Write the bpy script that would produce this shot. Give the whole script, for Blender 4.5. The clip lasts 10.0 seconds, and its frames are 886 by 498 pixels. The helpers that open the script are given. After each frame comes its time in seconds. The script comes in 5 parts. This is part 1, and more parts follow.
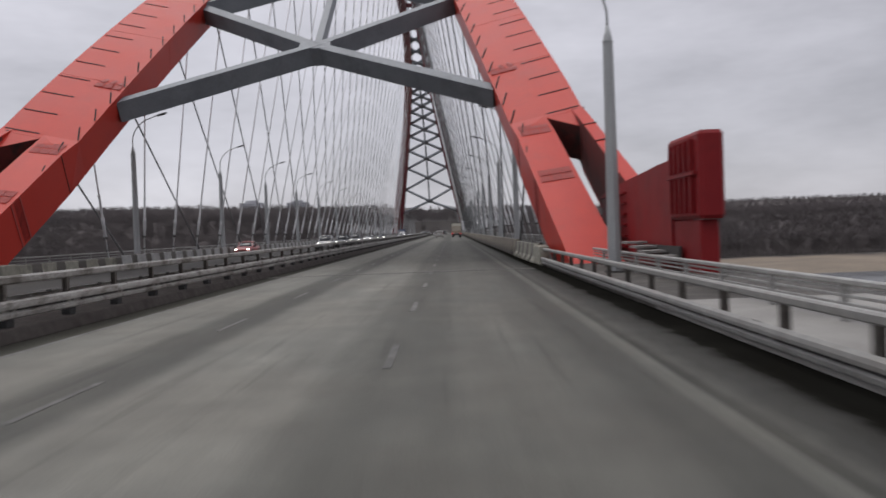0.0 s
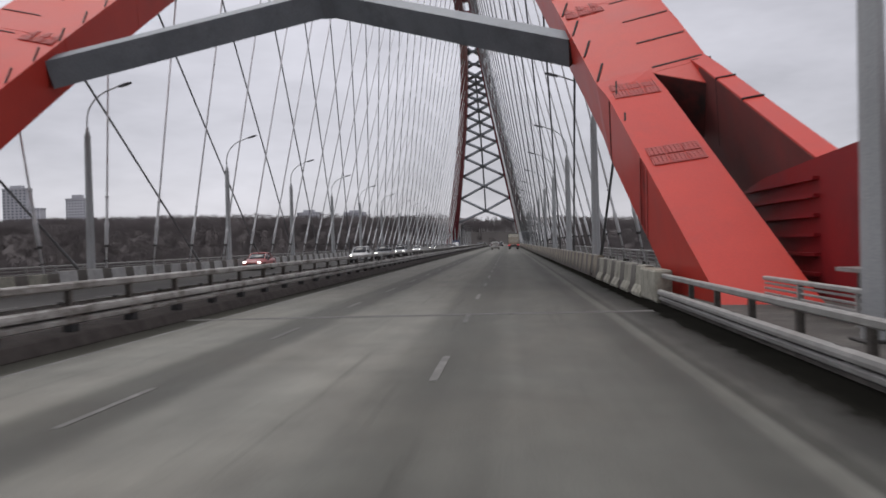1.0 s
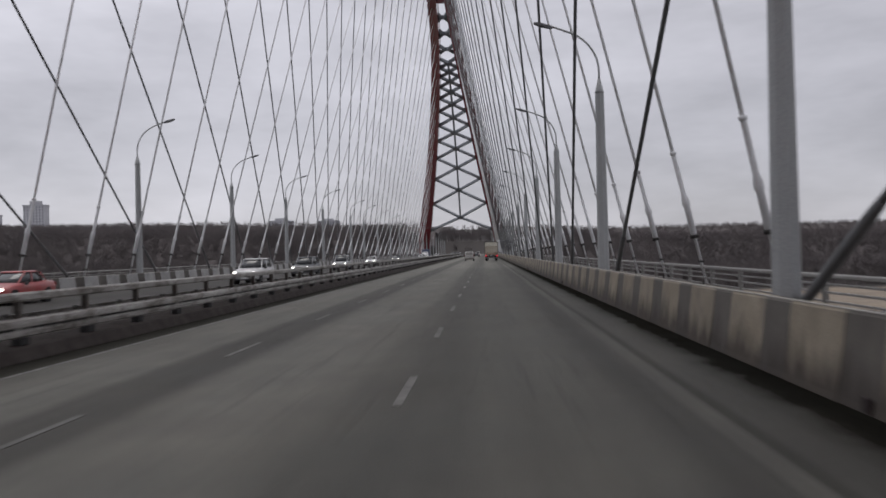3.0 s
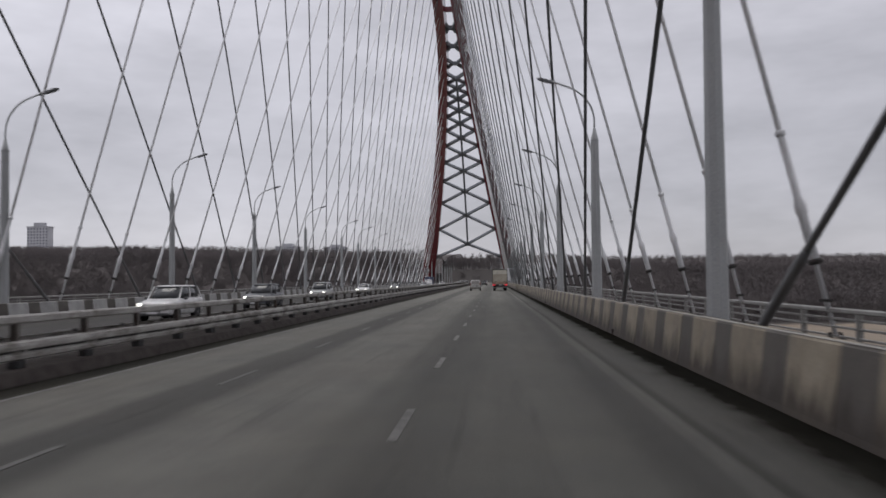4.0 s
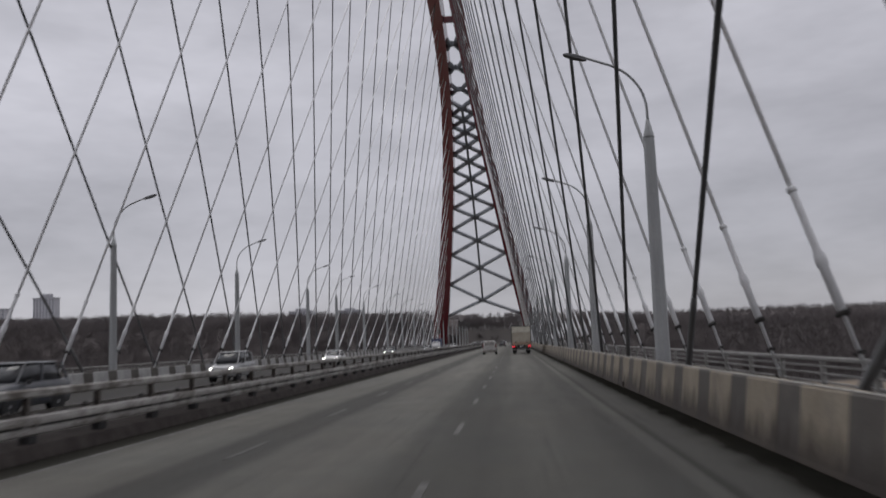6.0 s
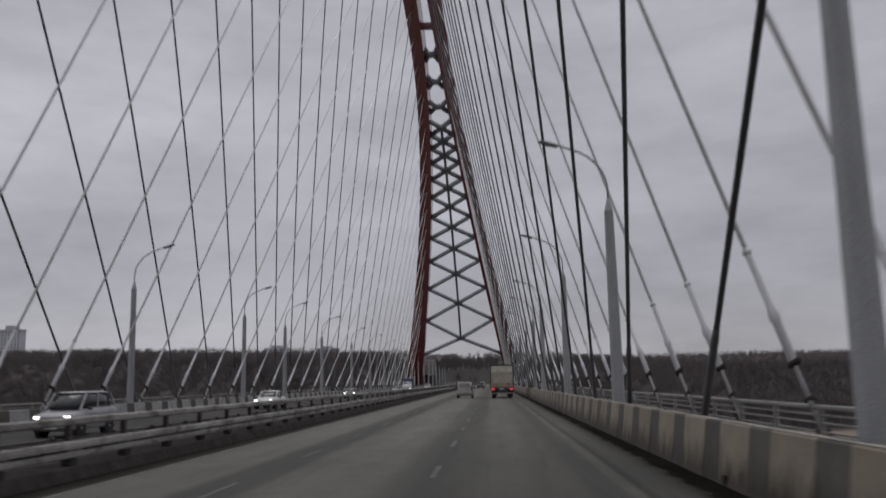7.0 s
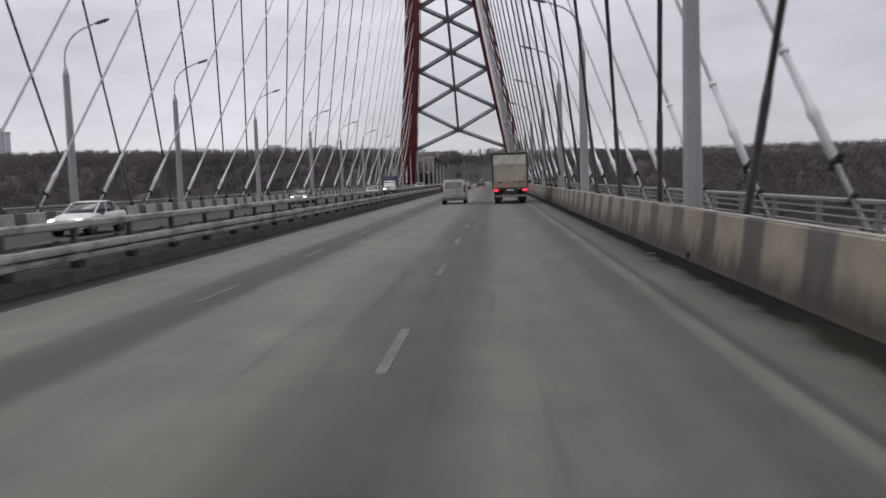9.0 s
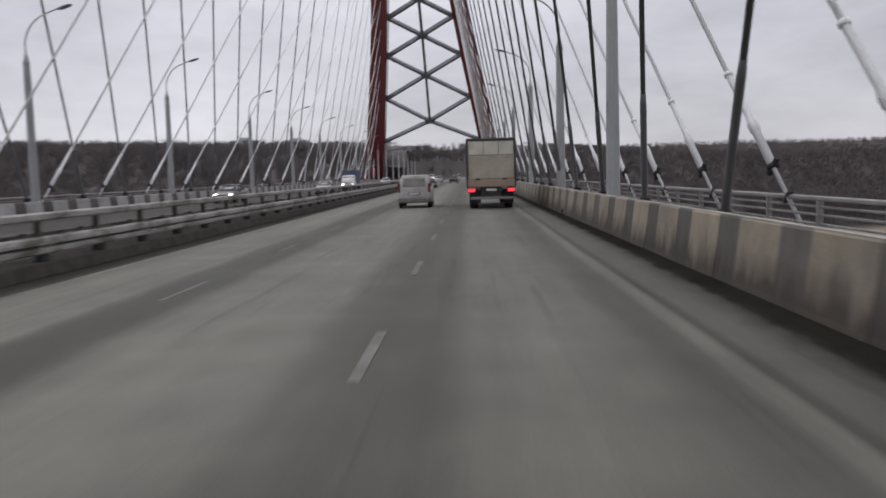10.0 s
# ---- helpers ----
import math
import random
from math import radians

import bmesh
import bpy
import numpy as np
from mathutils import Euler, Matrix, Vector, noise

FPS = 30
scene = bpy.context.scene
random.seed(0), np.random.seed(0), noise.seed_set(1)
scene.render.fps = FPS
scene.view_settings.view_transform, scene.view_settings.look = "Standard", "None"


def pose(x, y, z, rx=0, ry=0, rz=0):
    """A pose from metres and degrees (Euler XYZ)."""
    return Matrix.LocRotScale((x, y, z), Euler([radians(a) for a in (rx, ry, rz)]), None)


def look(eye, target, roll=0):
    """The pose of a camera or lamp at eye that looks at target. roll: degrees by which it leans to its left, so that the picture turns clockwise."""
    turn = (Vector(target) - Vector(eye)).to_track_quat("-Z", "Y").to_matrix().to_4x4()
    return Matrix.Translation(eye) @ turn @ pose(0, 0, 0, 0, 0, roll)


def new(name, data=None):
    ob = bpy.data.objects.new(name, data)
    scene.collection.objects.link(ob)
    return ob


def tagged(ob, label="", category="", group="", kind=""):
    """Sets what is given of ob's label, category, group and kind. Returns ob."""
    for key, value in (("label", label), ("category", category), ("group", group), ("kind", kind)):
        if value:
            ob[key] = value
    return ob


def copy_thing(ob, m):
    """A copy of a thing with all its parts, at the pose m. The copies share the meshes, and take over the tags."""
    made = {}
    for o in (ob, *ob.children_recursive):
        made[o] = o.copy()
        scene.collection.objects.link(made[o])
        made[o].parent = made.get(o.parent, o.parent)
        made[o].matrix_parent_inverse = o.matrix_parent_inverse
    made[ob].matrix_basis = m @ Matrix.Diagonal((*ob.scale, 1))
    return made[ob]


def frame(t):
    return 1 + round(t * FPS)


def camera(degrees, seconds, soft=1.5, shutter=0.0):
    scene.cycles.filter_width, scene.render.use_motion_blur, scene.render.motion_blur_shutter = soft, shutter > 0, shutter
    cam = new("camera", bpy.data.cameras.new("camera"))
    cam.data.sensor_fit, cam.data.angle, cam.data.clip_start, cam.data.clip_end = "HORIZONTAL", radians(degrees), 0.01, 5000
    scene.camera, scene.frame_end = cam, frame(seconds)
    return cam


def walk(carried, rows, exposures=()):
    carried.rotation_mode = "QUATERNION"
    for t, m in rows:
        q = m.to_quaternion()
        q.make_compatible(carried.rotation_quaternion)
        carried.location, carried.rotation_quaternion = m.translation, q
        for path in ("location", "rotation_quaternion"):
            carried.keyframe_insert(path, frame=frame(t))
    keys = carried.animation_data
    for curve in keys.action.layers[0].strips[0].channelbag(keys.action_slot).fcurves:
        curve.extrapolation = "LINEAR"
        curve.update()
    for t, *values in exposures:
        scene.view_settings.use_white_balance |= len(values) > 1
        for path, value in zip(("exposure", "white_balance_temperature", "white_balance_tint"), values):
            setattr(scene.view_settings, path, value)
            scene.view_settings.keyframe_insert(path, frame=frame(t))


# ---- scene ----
cam = camera(55.74, 10.0, soft=1.65, shutter=0.35)
EYE = 1.844
# seconds, x, y, turn to the left, tilt up, lean
PATH = [
    (0.0, 0.009, 0.000, 0.56, -1.27, 2.14),
    (0.5, 0.062, 8.053, 4.43, -1.01, 2.37),
    (1.0, 0.108, 16.132, 4.46, -0.40, 1.56),
    (1.5, 0.129, 24.278, 3.97, -1.08, 1.26),
    (1.7, 0.129, 27.574, 3.87, -1.20, 1.28),
    (2.0, 0.129, 32.561, 3.52, -0.58, 1.57),
    (2.5, 0.128, 40.935, 3.00, -1.40, 2.69),
    (2.7, 0.133, 44.275, 2.94, -0.88, 2.13),
    (3.8, 0.238, 62.403, 3.13, 2.05, 0.62),
    (4.0, 0.257, 65.668, 3.46, 2.14, 0.56),
    (4.5, 0.300, 73.809, 2.39, 1.25, 1.03),
    (5.0, 0.308, 82.099, 3.82, 2.26, 1.76),
    (5.5, 0.297, 90.240, 4.50, 3.02, 2.12),
    (5.7, 0.294, 93.483, 4.71, 3.76, 2.32),
    (6.8, 0.289, 111.258, 3.86, 13.06, 0.71),
    (6.9, 0.286, 112.900, 3.32, 10.75, 0.94),
    (7.0, 0.282, 114.546, 3.35, 9.04, 1.20),
    (7.1, 0.278, 116.192, 3.33, 8.08, 0.86),
    (7.2, 0.274, 117.838, 3.80, 5.98, 0.54),
    (7.3, 0.270, 119.486, 3.76, 3.41, 0.85),
    (7.4, 0.266, 121.137, 3.76, 0.20, 1.38),
    (7.5, 0.262, 122.790, 3.92, -2.44, 1.85),
    (7.6, 0.258, 124.446, 3.58, -3.30, 2.20),
    (7.7, 0.253, 126.104, 3.28, -4.65, 2.48),
    (7.8, 0.249, 127.762, 3.03, -5.81, 2.66),
    (8.0, 0.242, 131.074, 2.29, -6.62, 2.59),
    (8.1, 0.239, 132.725, 2.17, -6.86, 2.29),
    (8.2, 0.237, 134.371, 1.97, -7.00, 1.83),
    (8.3, 0.235, 136.013, 2.01, -6.50, 1.36),
    (8.4, 0.232, 137.649, 2.15, -5.10, 0.98),
    (8.5, 0.230, 139.279, 2.41, -4.46, 0.82),
    (9.0, 0.208, 147.395, 3.52, -4.70, 2.02),
    (9.5, 0.162, 155.634, 3.78, -5.73, 2.00),
    (9.7, 0.142, 158.951, 3.54, -5.94, 1.90),
    (10.0, 0.113, 163.933, 1.72, -5.10, 1.49),
]
EXPOSURES = [(0.0, 0.30), (0.5, 0.37), (1.5, 0.40), (2.5, 0.29), (4.0, 0.22), (5.5, 0.13), (6.8, -0.25), (7.0, -0.24), (7.5, 0.06), (8.0, 0.38), (9.0, 0.46), (9.5, 0.53), (10.0, 0.46)]
walk(cam, [(t, pose(x, y, EYE, 90 + pitch, roll, yaw)) for t, x, y, yaw, pitch, roll in PATH], EXPOSURES)

# ---- light: an overcast late-autumn day ----
world = bpy.data.worlds.new("overcast_sky")
scene.world = world
world.use_nodes = True
wn, wl = world.node_tree.nodes, world.node_tree.links
wn.clear()
w_out = wn.new("ShaderNodeOutputWorld")
w_bg = wn.new("ShaderNodeBackground")
w_sky = wn.new("ShaderNodeTexSky")
w_sky.sky_type, w_sky.sun_disc = "NISHITA", False
w_sky.sun_elevation, w_sky.sun_rotation = radians(65), radians(330)
w_dim = wn.new("ShaderNodeMixRGB")
w_dim.blend_type = "MULTIPLY"
w_dim.inputs[0].default_value = 1.0
w_dim.inputs[2].default_value = (0.08, 0.08, 0.08, 1)
wl.new(w_sky.outputs[0], w_dim.inputs[1])
w_co = wn.new("ShaderNodeTexCoord")
w_sep = wn.new("ShaderNodeSeparateXYZ")
wl.new(w_co.outputs["Generated"], w_sep.inputs[0])
w_ramp = wn.new("ShaderNodeValToRGB")
els = w_ramp.color_ramp.elements
els[0].position, els[0].color = 0.0, (0.458, 0.452, 0.492, 1)
els[1].position, els[1].color = 1.0, (1.13, 1.12, 1.19, 1)
e = els.new(0.10)
e.color = (0.472, 0.466, 0.512, 1)
e = els.new(0.42)
e.color = (0.578, 0.571, 0.626, 1)
wl.new(w_sep.outputs[2], w_ramp.inputs[0])
w_map = wn.new("ShaderNodeMapping")
w_map.inputs["Scale"].default_value = (1.0, 1.0, 3.2)
wl.new(w_co.outputs["Generated"], w_map.inputs[0])
w_noise = wn.new("ShaderNodeTexNoise")
w_noise.inputs["Scale"].default_value = 2.6
w_noise.inputs["Detail"].default_value = 5
w_noise.inputs["Roughness"].default_value = 0.6
wl.new(w_map.outputs[0], w_noise.inputs["Vector"])
w_cl = wn.new("ShaderNodeMapRange")
w_cl.inputs[1].default_value, w_cl.inputs[2].default_value = 0.3, 0.7
w_cl.inputs[3].default_value, w_cl.inputs[4].default_value = 0.76, 1.20
wl.new(w_noise.outputs[0], w_cl.inputs[0])
w_mul = wn.new("ShaderNodeMixRGB")
w_mul.blend_type = "MULTIPLY"
w_mul.inputs[0].default_value = 1.0
wl.new(w_ramp.outputs[0], w_mul.inputs[1])
wl.new(w_cl.outputs[0], w_mul.inputs[2])
w_mix = wn.new("ShaderNodeMixRGB")
w_mix.inputs[0].default_value = 0.93
wl.new(w_dim.outputs[0], w_mix.inputs[1])
w_side = wn.new("ShaderNodeMapRange")
w_side.inputs[1].default_value, w_side.inputs[2].default_value = -0.1, 0.5
w_side.inputs[3].default_value, w_side.inputs[4].default_value = 1.03, 0.84
wl.new(w_sep.outputs[0], w_side.inputs[0])
w_heavy = wn.new("ShaderNodeMixRGB")
w_heavy.blend_type = "MULTIPLY"
w_heavy.inputs[0].default_value = 1.0
wl.new(w_mul.outputs[0], w_heavy.inputs[1])
wl.new(w_side.outputs[0], w_heavy.inputs[2])
w_back = wn.new("ShaderNodeMapRange")
w_back.inputs[1].default_value, w_back.inputs[2].default_value = -0.9, 0.5
w_back.inputs[3].default_value, w_back.inputs[4].default_value = 0.95, 1.0
wl.new(w_sep.outputs[1], w_back.inputs[0])
w_dark = wn.new("ShaderNodeMixRGB")
w_dark.blend_type = "MULTIPLY"
w_dark.inputs[0].default_value = 1.0
wl.new(w_heavy.outputs[0], w_dark.inputs[1])
wl.new(w_back.outputs[0], w_dark.inputs[2])
wl.new(w_dark.outputs[0], w_mix.inputs[2])
wl.new(w_mix.outputs[0], w_bg.inputs[0])
w_bg.inputs[1].default_value = 1.0
wl.new(w_bg.outputs[0], w_out.inputs[0])

sun_data = bpy.data.lights.new("sun", "SUN")
sun_data.energy, sun_data.angle, sun_data.color = 0.5, radians(30), (1.0, 0.97, 0.93)
sun = new("sun", sun_data)
sun.matrix_world = look((-25, 45, 110), (0, 0, 0))


# ---- materials ----
def mat(name, c1, c2, scale=3.0, fine=60.0, rough=0.6, metal=0.0, bump=0.15, stretch=(1, 1, 1), spots=None, wear=None, vary=0.0, emit=0.0, spec=0.5, dist=0.01, grain=0.16):
    """A surface with a coarse mottling of c1 and c2, fine grain, optional stains (spots: colour, amount) and relief."""
    m = bpy.data.materials.new(name)
    m.use_nodes = True
    n, l = m.node_tree.nodes, m.node_tree.links
    b = n["Principled BSDF"]
    co = n.new("ShaderNodeTexCoord")
    mp = n.new("ShaderNodeMapping")
    mp.inputs["Scale"].default_value = stretch
    l.new(co.outputs["Object"], mp.inputs[0])
    if vary:
        info = n.new("ShaderNodeObjectInfo")
        shift = n.new("ShaderNodeVectorMath")
        shift.operation = "MULTIPLY"
        shift.inputs[1].default_value = (37.0, 53.0, 71.0)
        l.new(info.outputs["Random"], shift.inputs[0])
        l.new(shift.outputs[0], mp.inputs["Location"])
    n1 = n.new("ShaderNodeTexNoise")
    n1.inputs["Scale"].default_value, n1.inputs["Detail"].default_value = scale, 6
    l.new(mp.outputs[0], n1.inputs["Vector"])
    n2 = n.new("ShaderNodeTexNoise")
    n2.inputs["Scale"].default_value, n2.inputs["Detail"].default_value = fine, 4
    l.new(mp.outputs[0], n2.inputs["Vector"])
    r = n.new("ShaderNodeValToRGB")
    r.color_ramp.elements[0].position, r.color_ramp.elements[1].position = 0.32, 0.68
    r.color_ramp.elements[0].color, r.color_ramp.elements[1].color = (*c1, 1), (*c2, 1)
    l.new(n1.outputs[0], r.inputs[0])
    g = n.new("ShaderNodeMapRange")
    g.inputs[1].default_value, g.inputs[2].default_value = 0.3, 0.7
    g.inputs[3].default_value, g.inputs[4].default_value = 1 - grain, 1 + grain
    l.new(n2.outputs[0], g.inputs[0])
    mul = n.new("ShaderNodeMixRGB")
    mul.blend_type = "MULTIPLY"
    mul.inputs[0].default_value = 1.0
    l.new(r.outputs[0], mul.inputs[1])
    l.new(g.outputs[0], mul.inputs[2])
    out = mul.outputs[0]
    if spots:
        col, low, high = spots
        n3 = n.new("ShaderNodeTexNoise")
        n3.inputs["Scale"].default_value, n3.inputs["Detail"].default_value = scale * 0.6, 8
        n3.inputs["Roughness"].default_value = 0.7
        sh = n.new("ShaderNodeVectorMath")
        sh.inputs[1].default_value = (13.1, 4.7, 9.3)
        l.new(mp.outputs[0], sh.inputs[0])
        l.new(sh.outputs[0], n3.inputs["Vector"])
        k = n.new("ShaderNodeMapRange")
        k.inputs[1].default_value, k.inputs[2].default_value = low, high
        l.new(n3.outputs[0], k.inputs[0])
        mx = n.new("ShaderNodeMixRGB")
        l.new(k.outputs[0], mx.inputs[0])
        l.new(out, mx.inputs[1])
        mx.inputs[2].default_value = (*col, 1)
        out = mx.outputs[0]
    if vary:
        tone = n.new("ShaderNodeMapRange")
        tone.inputs[3].default_value, tone.inputs[4].default_value = 1 - vary, 1 + vary
        l.new(info.outputs["Random"], tone.inputs[0])
        tm = n.new("ShaderNodeMixRGB")
        tm.blend_type = "MULTIPLY"
        tm.inputs[0].default_value = 1.0
        l.new(out, tm.inputs[1])
        l.new(tone.outputs[0], tm.inputs[2])
        out = tm.outputs[0]
    l.new(out, b.inputs["Base Color"])
    rr = n.new("ShaderNodeMapRange")
    rr.inputs[3].default_value, rr.inputs[4].default_value = max(0.02, rough - 0.12), min(1.0, rough + 0.12)
    l.new(n1.outputs[0], rr.inputs[0])
    l.new(rr.outputs[0], b.inputs["Roughness"])
    b.inputs["Metallic"].default_value = metal
    b.inputs["Specular IOR Level"].default_value = spec
    if bump:
        bp = n.new("ShaderNodeBump")
        bp.inputs["Strength"].default_value, bp.inputs["Distance"].default_value = bump, dist
        l.new(n2.outputs[0], bp.inputs["Height"])
        l.new(bp.outputs[0], b.inputs["Normal"])
    if emit:
        l.new(out, b.inputs["Emission Color"])
        b.inputs["Emission Strength"].default_value = emit
    return m


def road_material():
    """Worn asphalt: paler wheel tracks along the lanes, dark strips along the lane lines, dirty gutters, patches."""
    m = mat("asphalt", (0.112, 0.109, 0.095), (0.143, 0.140, 0.122), scale=0.9, fine=42.0, rough=0.76, bump=0.5, dist=0.02, spec=0.22)
    n, l = m.node_tree.nodes, m.node_tree.links
    b = n["Principled BSDF"]
    out = b.inputs["Base Color"].links[0].from_socket
    co = n.new("ShaderNodeTexCoord")
    sp = n.new("ShaderNodeSeparateXYZ")
    l.new(co.outputs["Object"], sp.inputs[0])

    def field(stretch, detail, rough=0.55, shift=0.0):
        mp = n.new("ShaderNodeMapping")
        mp.inputs["Scale"].default_value = stretch
        mp.inputs["Location"].default_value = (shift, shift * 1.7, 0)
        l.new(co.outputs["Object"], mp.inputs[0])
        nz = n.new("ShaderNodeTexNoise")
        nz.inputs["Scale"].default_value, nz.inputs["Detail"].default_value, nz.inputs["Roughness"].default_value = 1.0, detail, rough
        l.new(mp.outputs[0], nz.inputs["Vector"])
        return nz.outputs[0]

    def across(noise_out, wobble, stops, ends, ease="EASE"):
        w = n.new("ShaderNodeMath")
        w.operation = "MULTIPLY_ADD"
        w.inputs[1].default_value = wobble
        l.new(noise_out, w.inputs[0])
        l.new(sp.outputs[0], w.inputs[2])
        rg = n.new("ShaderNodeMapRange")
        rg.inputs[1].default_value, rg.inputs[2].default_value = -8.3 + wobble / 2, 4.7 + wobble / 2
        l.new(w.outputs[0], rg.inputs[0])
        ramp = n.new("ShaderNodeValToRGB")
        ramp.color_ramp.interpolation = ease
        els = ramp.color_ramp.elements
        els[0].color, els[1].color = (ends[0],) * 3 + (1,), (ends[1],) * 3 + (1,)
        for x, v in stops:
            els.new((x + 8.3) / 13.0).color = (v, v * 0.99, v * 0.97, 1) if v < 0.5 else (v, v, v, 1)
        l.new(rg.outputs[0], ramp.inputs[0])
        return ramp.outputs[0]

    def span(value, lo, hi, a0, a1):
        k = n.new("ShaderNodeMapRange")
        k.inputs[1].default_value, k.inputs[2].default_value, k.inputs[3].default_value, k.inputs[4].default_value = lo, hi, a0, a1
        l.new(value, k.inputs[0])
        return k.outputs[0]

    def times(x, y):
        q = n.new("ShaderNodeMixRGB")
        q.blend_type = "MULTIPLY"
        q.inputs[0].default_value = 1.0
        l.new(x, q.inputs[1])
        l.new(y, q.inputs[2])
        return q.outputs[0]

    streak = field((1.2, 0.05, 1.0), 5)
    edge = field((0.9, 0.35, 1.0), 6, 0.65, 5.0)
    ragged = n.new("ShaderNodeMath")
    ragged.operation = "MULTIPLY_ADD"
    ragged.inputs[1].default_value = 0.9
    l.new(field((1.4, 0.7, 1.0), 7, 0.7, 17.0), ragged.inputs[0])
    l.new(sp.outputs[0], ragged.inputs[2])
    # broad lane profile: wheel tracks against the dark strips between them
    out = times(out, across(edge, 0.38, [(-7.4, 1.1), (-6.4, 1.24), (-5.6, 1.1), (-5.2, 0.58), (-4.35, 0.54), (-3.9, 1.06), (-2.9, 1.22), (-2.0, 1.1),
                                        (-1.45, 0.74), (-0.9, 0.61), (-0.32, 0.66), (0.25, 0.97), (0.9, 1.01), (1.55, 0.86), (2.1, 0.60), (2.45, 0.62), (2.75, 0.86)], (0.9, 0.86)))
    # narrow lines: dirty gutters, worn edge strip, the dark seam beside it
    lines = across(streak, 0.16, [(-7.85, 0.36), (-7.66, 0.44), (-7.58, 1.1), (-7.44, 0.98), (2.38, 1.0), (2.47, 1.45), (2.63, 1.3), (2.71, 0.62), (2.81, 0.64), (2.9, 0.86), (3.3, 0.82)], (0.30, 0.95), "LINEAR")
    dirt = across(field((1.1, 0.8, 1.0), 8, 0.72, 31.0), 0.7, [(3.25, 1.0), (3.5, 0.74), (3.68, 0.36), (3.82, 0.24)], (1.0, 0.22), "LINEAR")
    out = times(times(out, lines), dirt)
    lines = times(lines, dirt)
    # loose dirt in the gutters has no sheen
    l.new(span(lines, 0.3, 0.9, 0.0, 0.22), b.inputs["Specular IOR Level"])
    # the slow lane is dirtier on the first half of the bridge
    slow = n.new("ShaderNodeMath")
    slow.operation = "MULTIPLY"
    l.new(span(sp.outputs[0], -0.25, 0.25, 0.0, 1.0), slow.inputs[0])
    l.new(span(sp.outputs[1], 115.0, 150.0, 1.0, 0.0), slow.inputs[1])
    out = times(out, span(slow.outputs[0], 0.0, 1.0, 1.0, 0.78))
    # an older, darker stretch of surfacing in the first half
    old = n.new("ShaderNodeMath")
    old.operation = "MULTIPLY"
    l.new(span(sp.outputs[1], 38.0, 50.0, 0.0, 1.0), old.inputs[0])
    l.new(span(sp.outputs[1], 134.0, 148.0, 1.0, 0.0), old.inputs[1])
    out = times(out, span(old.outputs[0], 0.0, 1.0, 1.0, 0.78))
    # dusty, paler surfacing before the first joint
    out = times(out, span(sp.outputs[1], 28.0, 48.0, 1.12, 1.0))
    # loose dirt lies wide along the guard rail before the concrete barrier
    verge = n.new("ShaderNodeMath")
    verge.operation = "MULTIPLY"
    l.new(span(ragged.outputs[0], 3.2, 3.6, 0.0, 1.0), verge.inputs[0])
    l.new(span(sp.outputs[1], 44.0, 60.0, 1.0, 0.0), verge.inputs[1])
    out = times(out, span(verge.outputs[0], 0.0, 1.0, 1.0, 0.5))
    # patches and lengthwise smears
    out = times(out, span(streak, 0.3, 0.7, 0.86, 1.13))
    out = times(out, span(field((0.75, 0.28, 1.0), 7, 0.6, 11.0), 0.34, 0.66, 0.91, 1.09))
    out = times(out, span(field((3.2, 0.12, 1.0), 4, 0.5, 3.0), 0.60, 0.72, 1.0, 0.78))
    tint = n.new("ShaderNodeMixRGB")
    tint.inputs[1].default_value, tint.inputs[2].default_value = (1.012, 1.0, 0.985, 1), (0.99, 1.0, 1.0, 1)
    l.new(span(field((0.4, 0.2, 1.0), 3, 0.5, 21.0), 0.4, 0.6, 0.0, 1.0), tint.inputs[0])
    out = times(out, tint.outputs[0])
    l.new(out, b.inputs["Base Color"])
    return m


ASPHALT = road_material()
ASPHALT_FAR = mat("asphalt_plain", (0.05, 0.048, 0.045), (0.075, 0.072, 0.068), scale=0.4, rough=0.9, bump=0.4, stretch=(1, 0.15, 1), spec=0.1)
PAINT_LINE = mat("worn_road_paint", (0.15, 0.147, 0.135), (0.118, 0.115, 0.105), scale=4, rough=0.75, spots=((0.082, 0.079, 0.072), 0.37, 0.54), vary=0.25)
PAINT_FAINT = mat("almost_gone_road_paint", (0.135, 0.132, 0.122), (0.105, 0.102, 0.094), scale=5, rough=0.75, spots=((0.08, 0.077, 0.07), 0.38, 0.5), vary=0.2)
PAINT_EDGE = mat("faded_edge_paint", (0.20, 0.196, 0.184), (0.16, 0.157, 0.148), scale=2, rough=0.75, spots=((0.095, 0.093, 0.089), 0.42, 0.6))
CONCRETE = mat("barrier_concrete", (0.215, 0.183, 0.136), (0.29, 0.252, 0.193), scale=1.6, fine=35, rough=0.85, bump=0.35, spots=((0.17, 0.152, 0.128), 0.50, 0.72), vary=0.10)
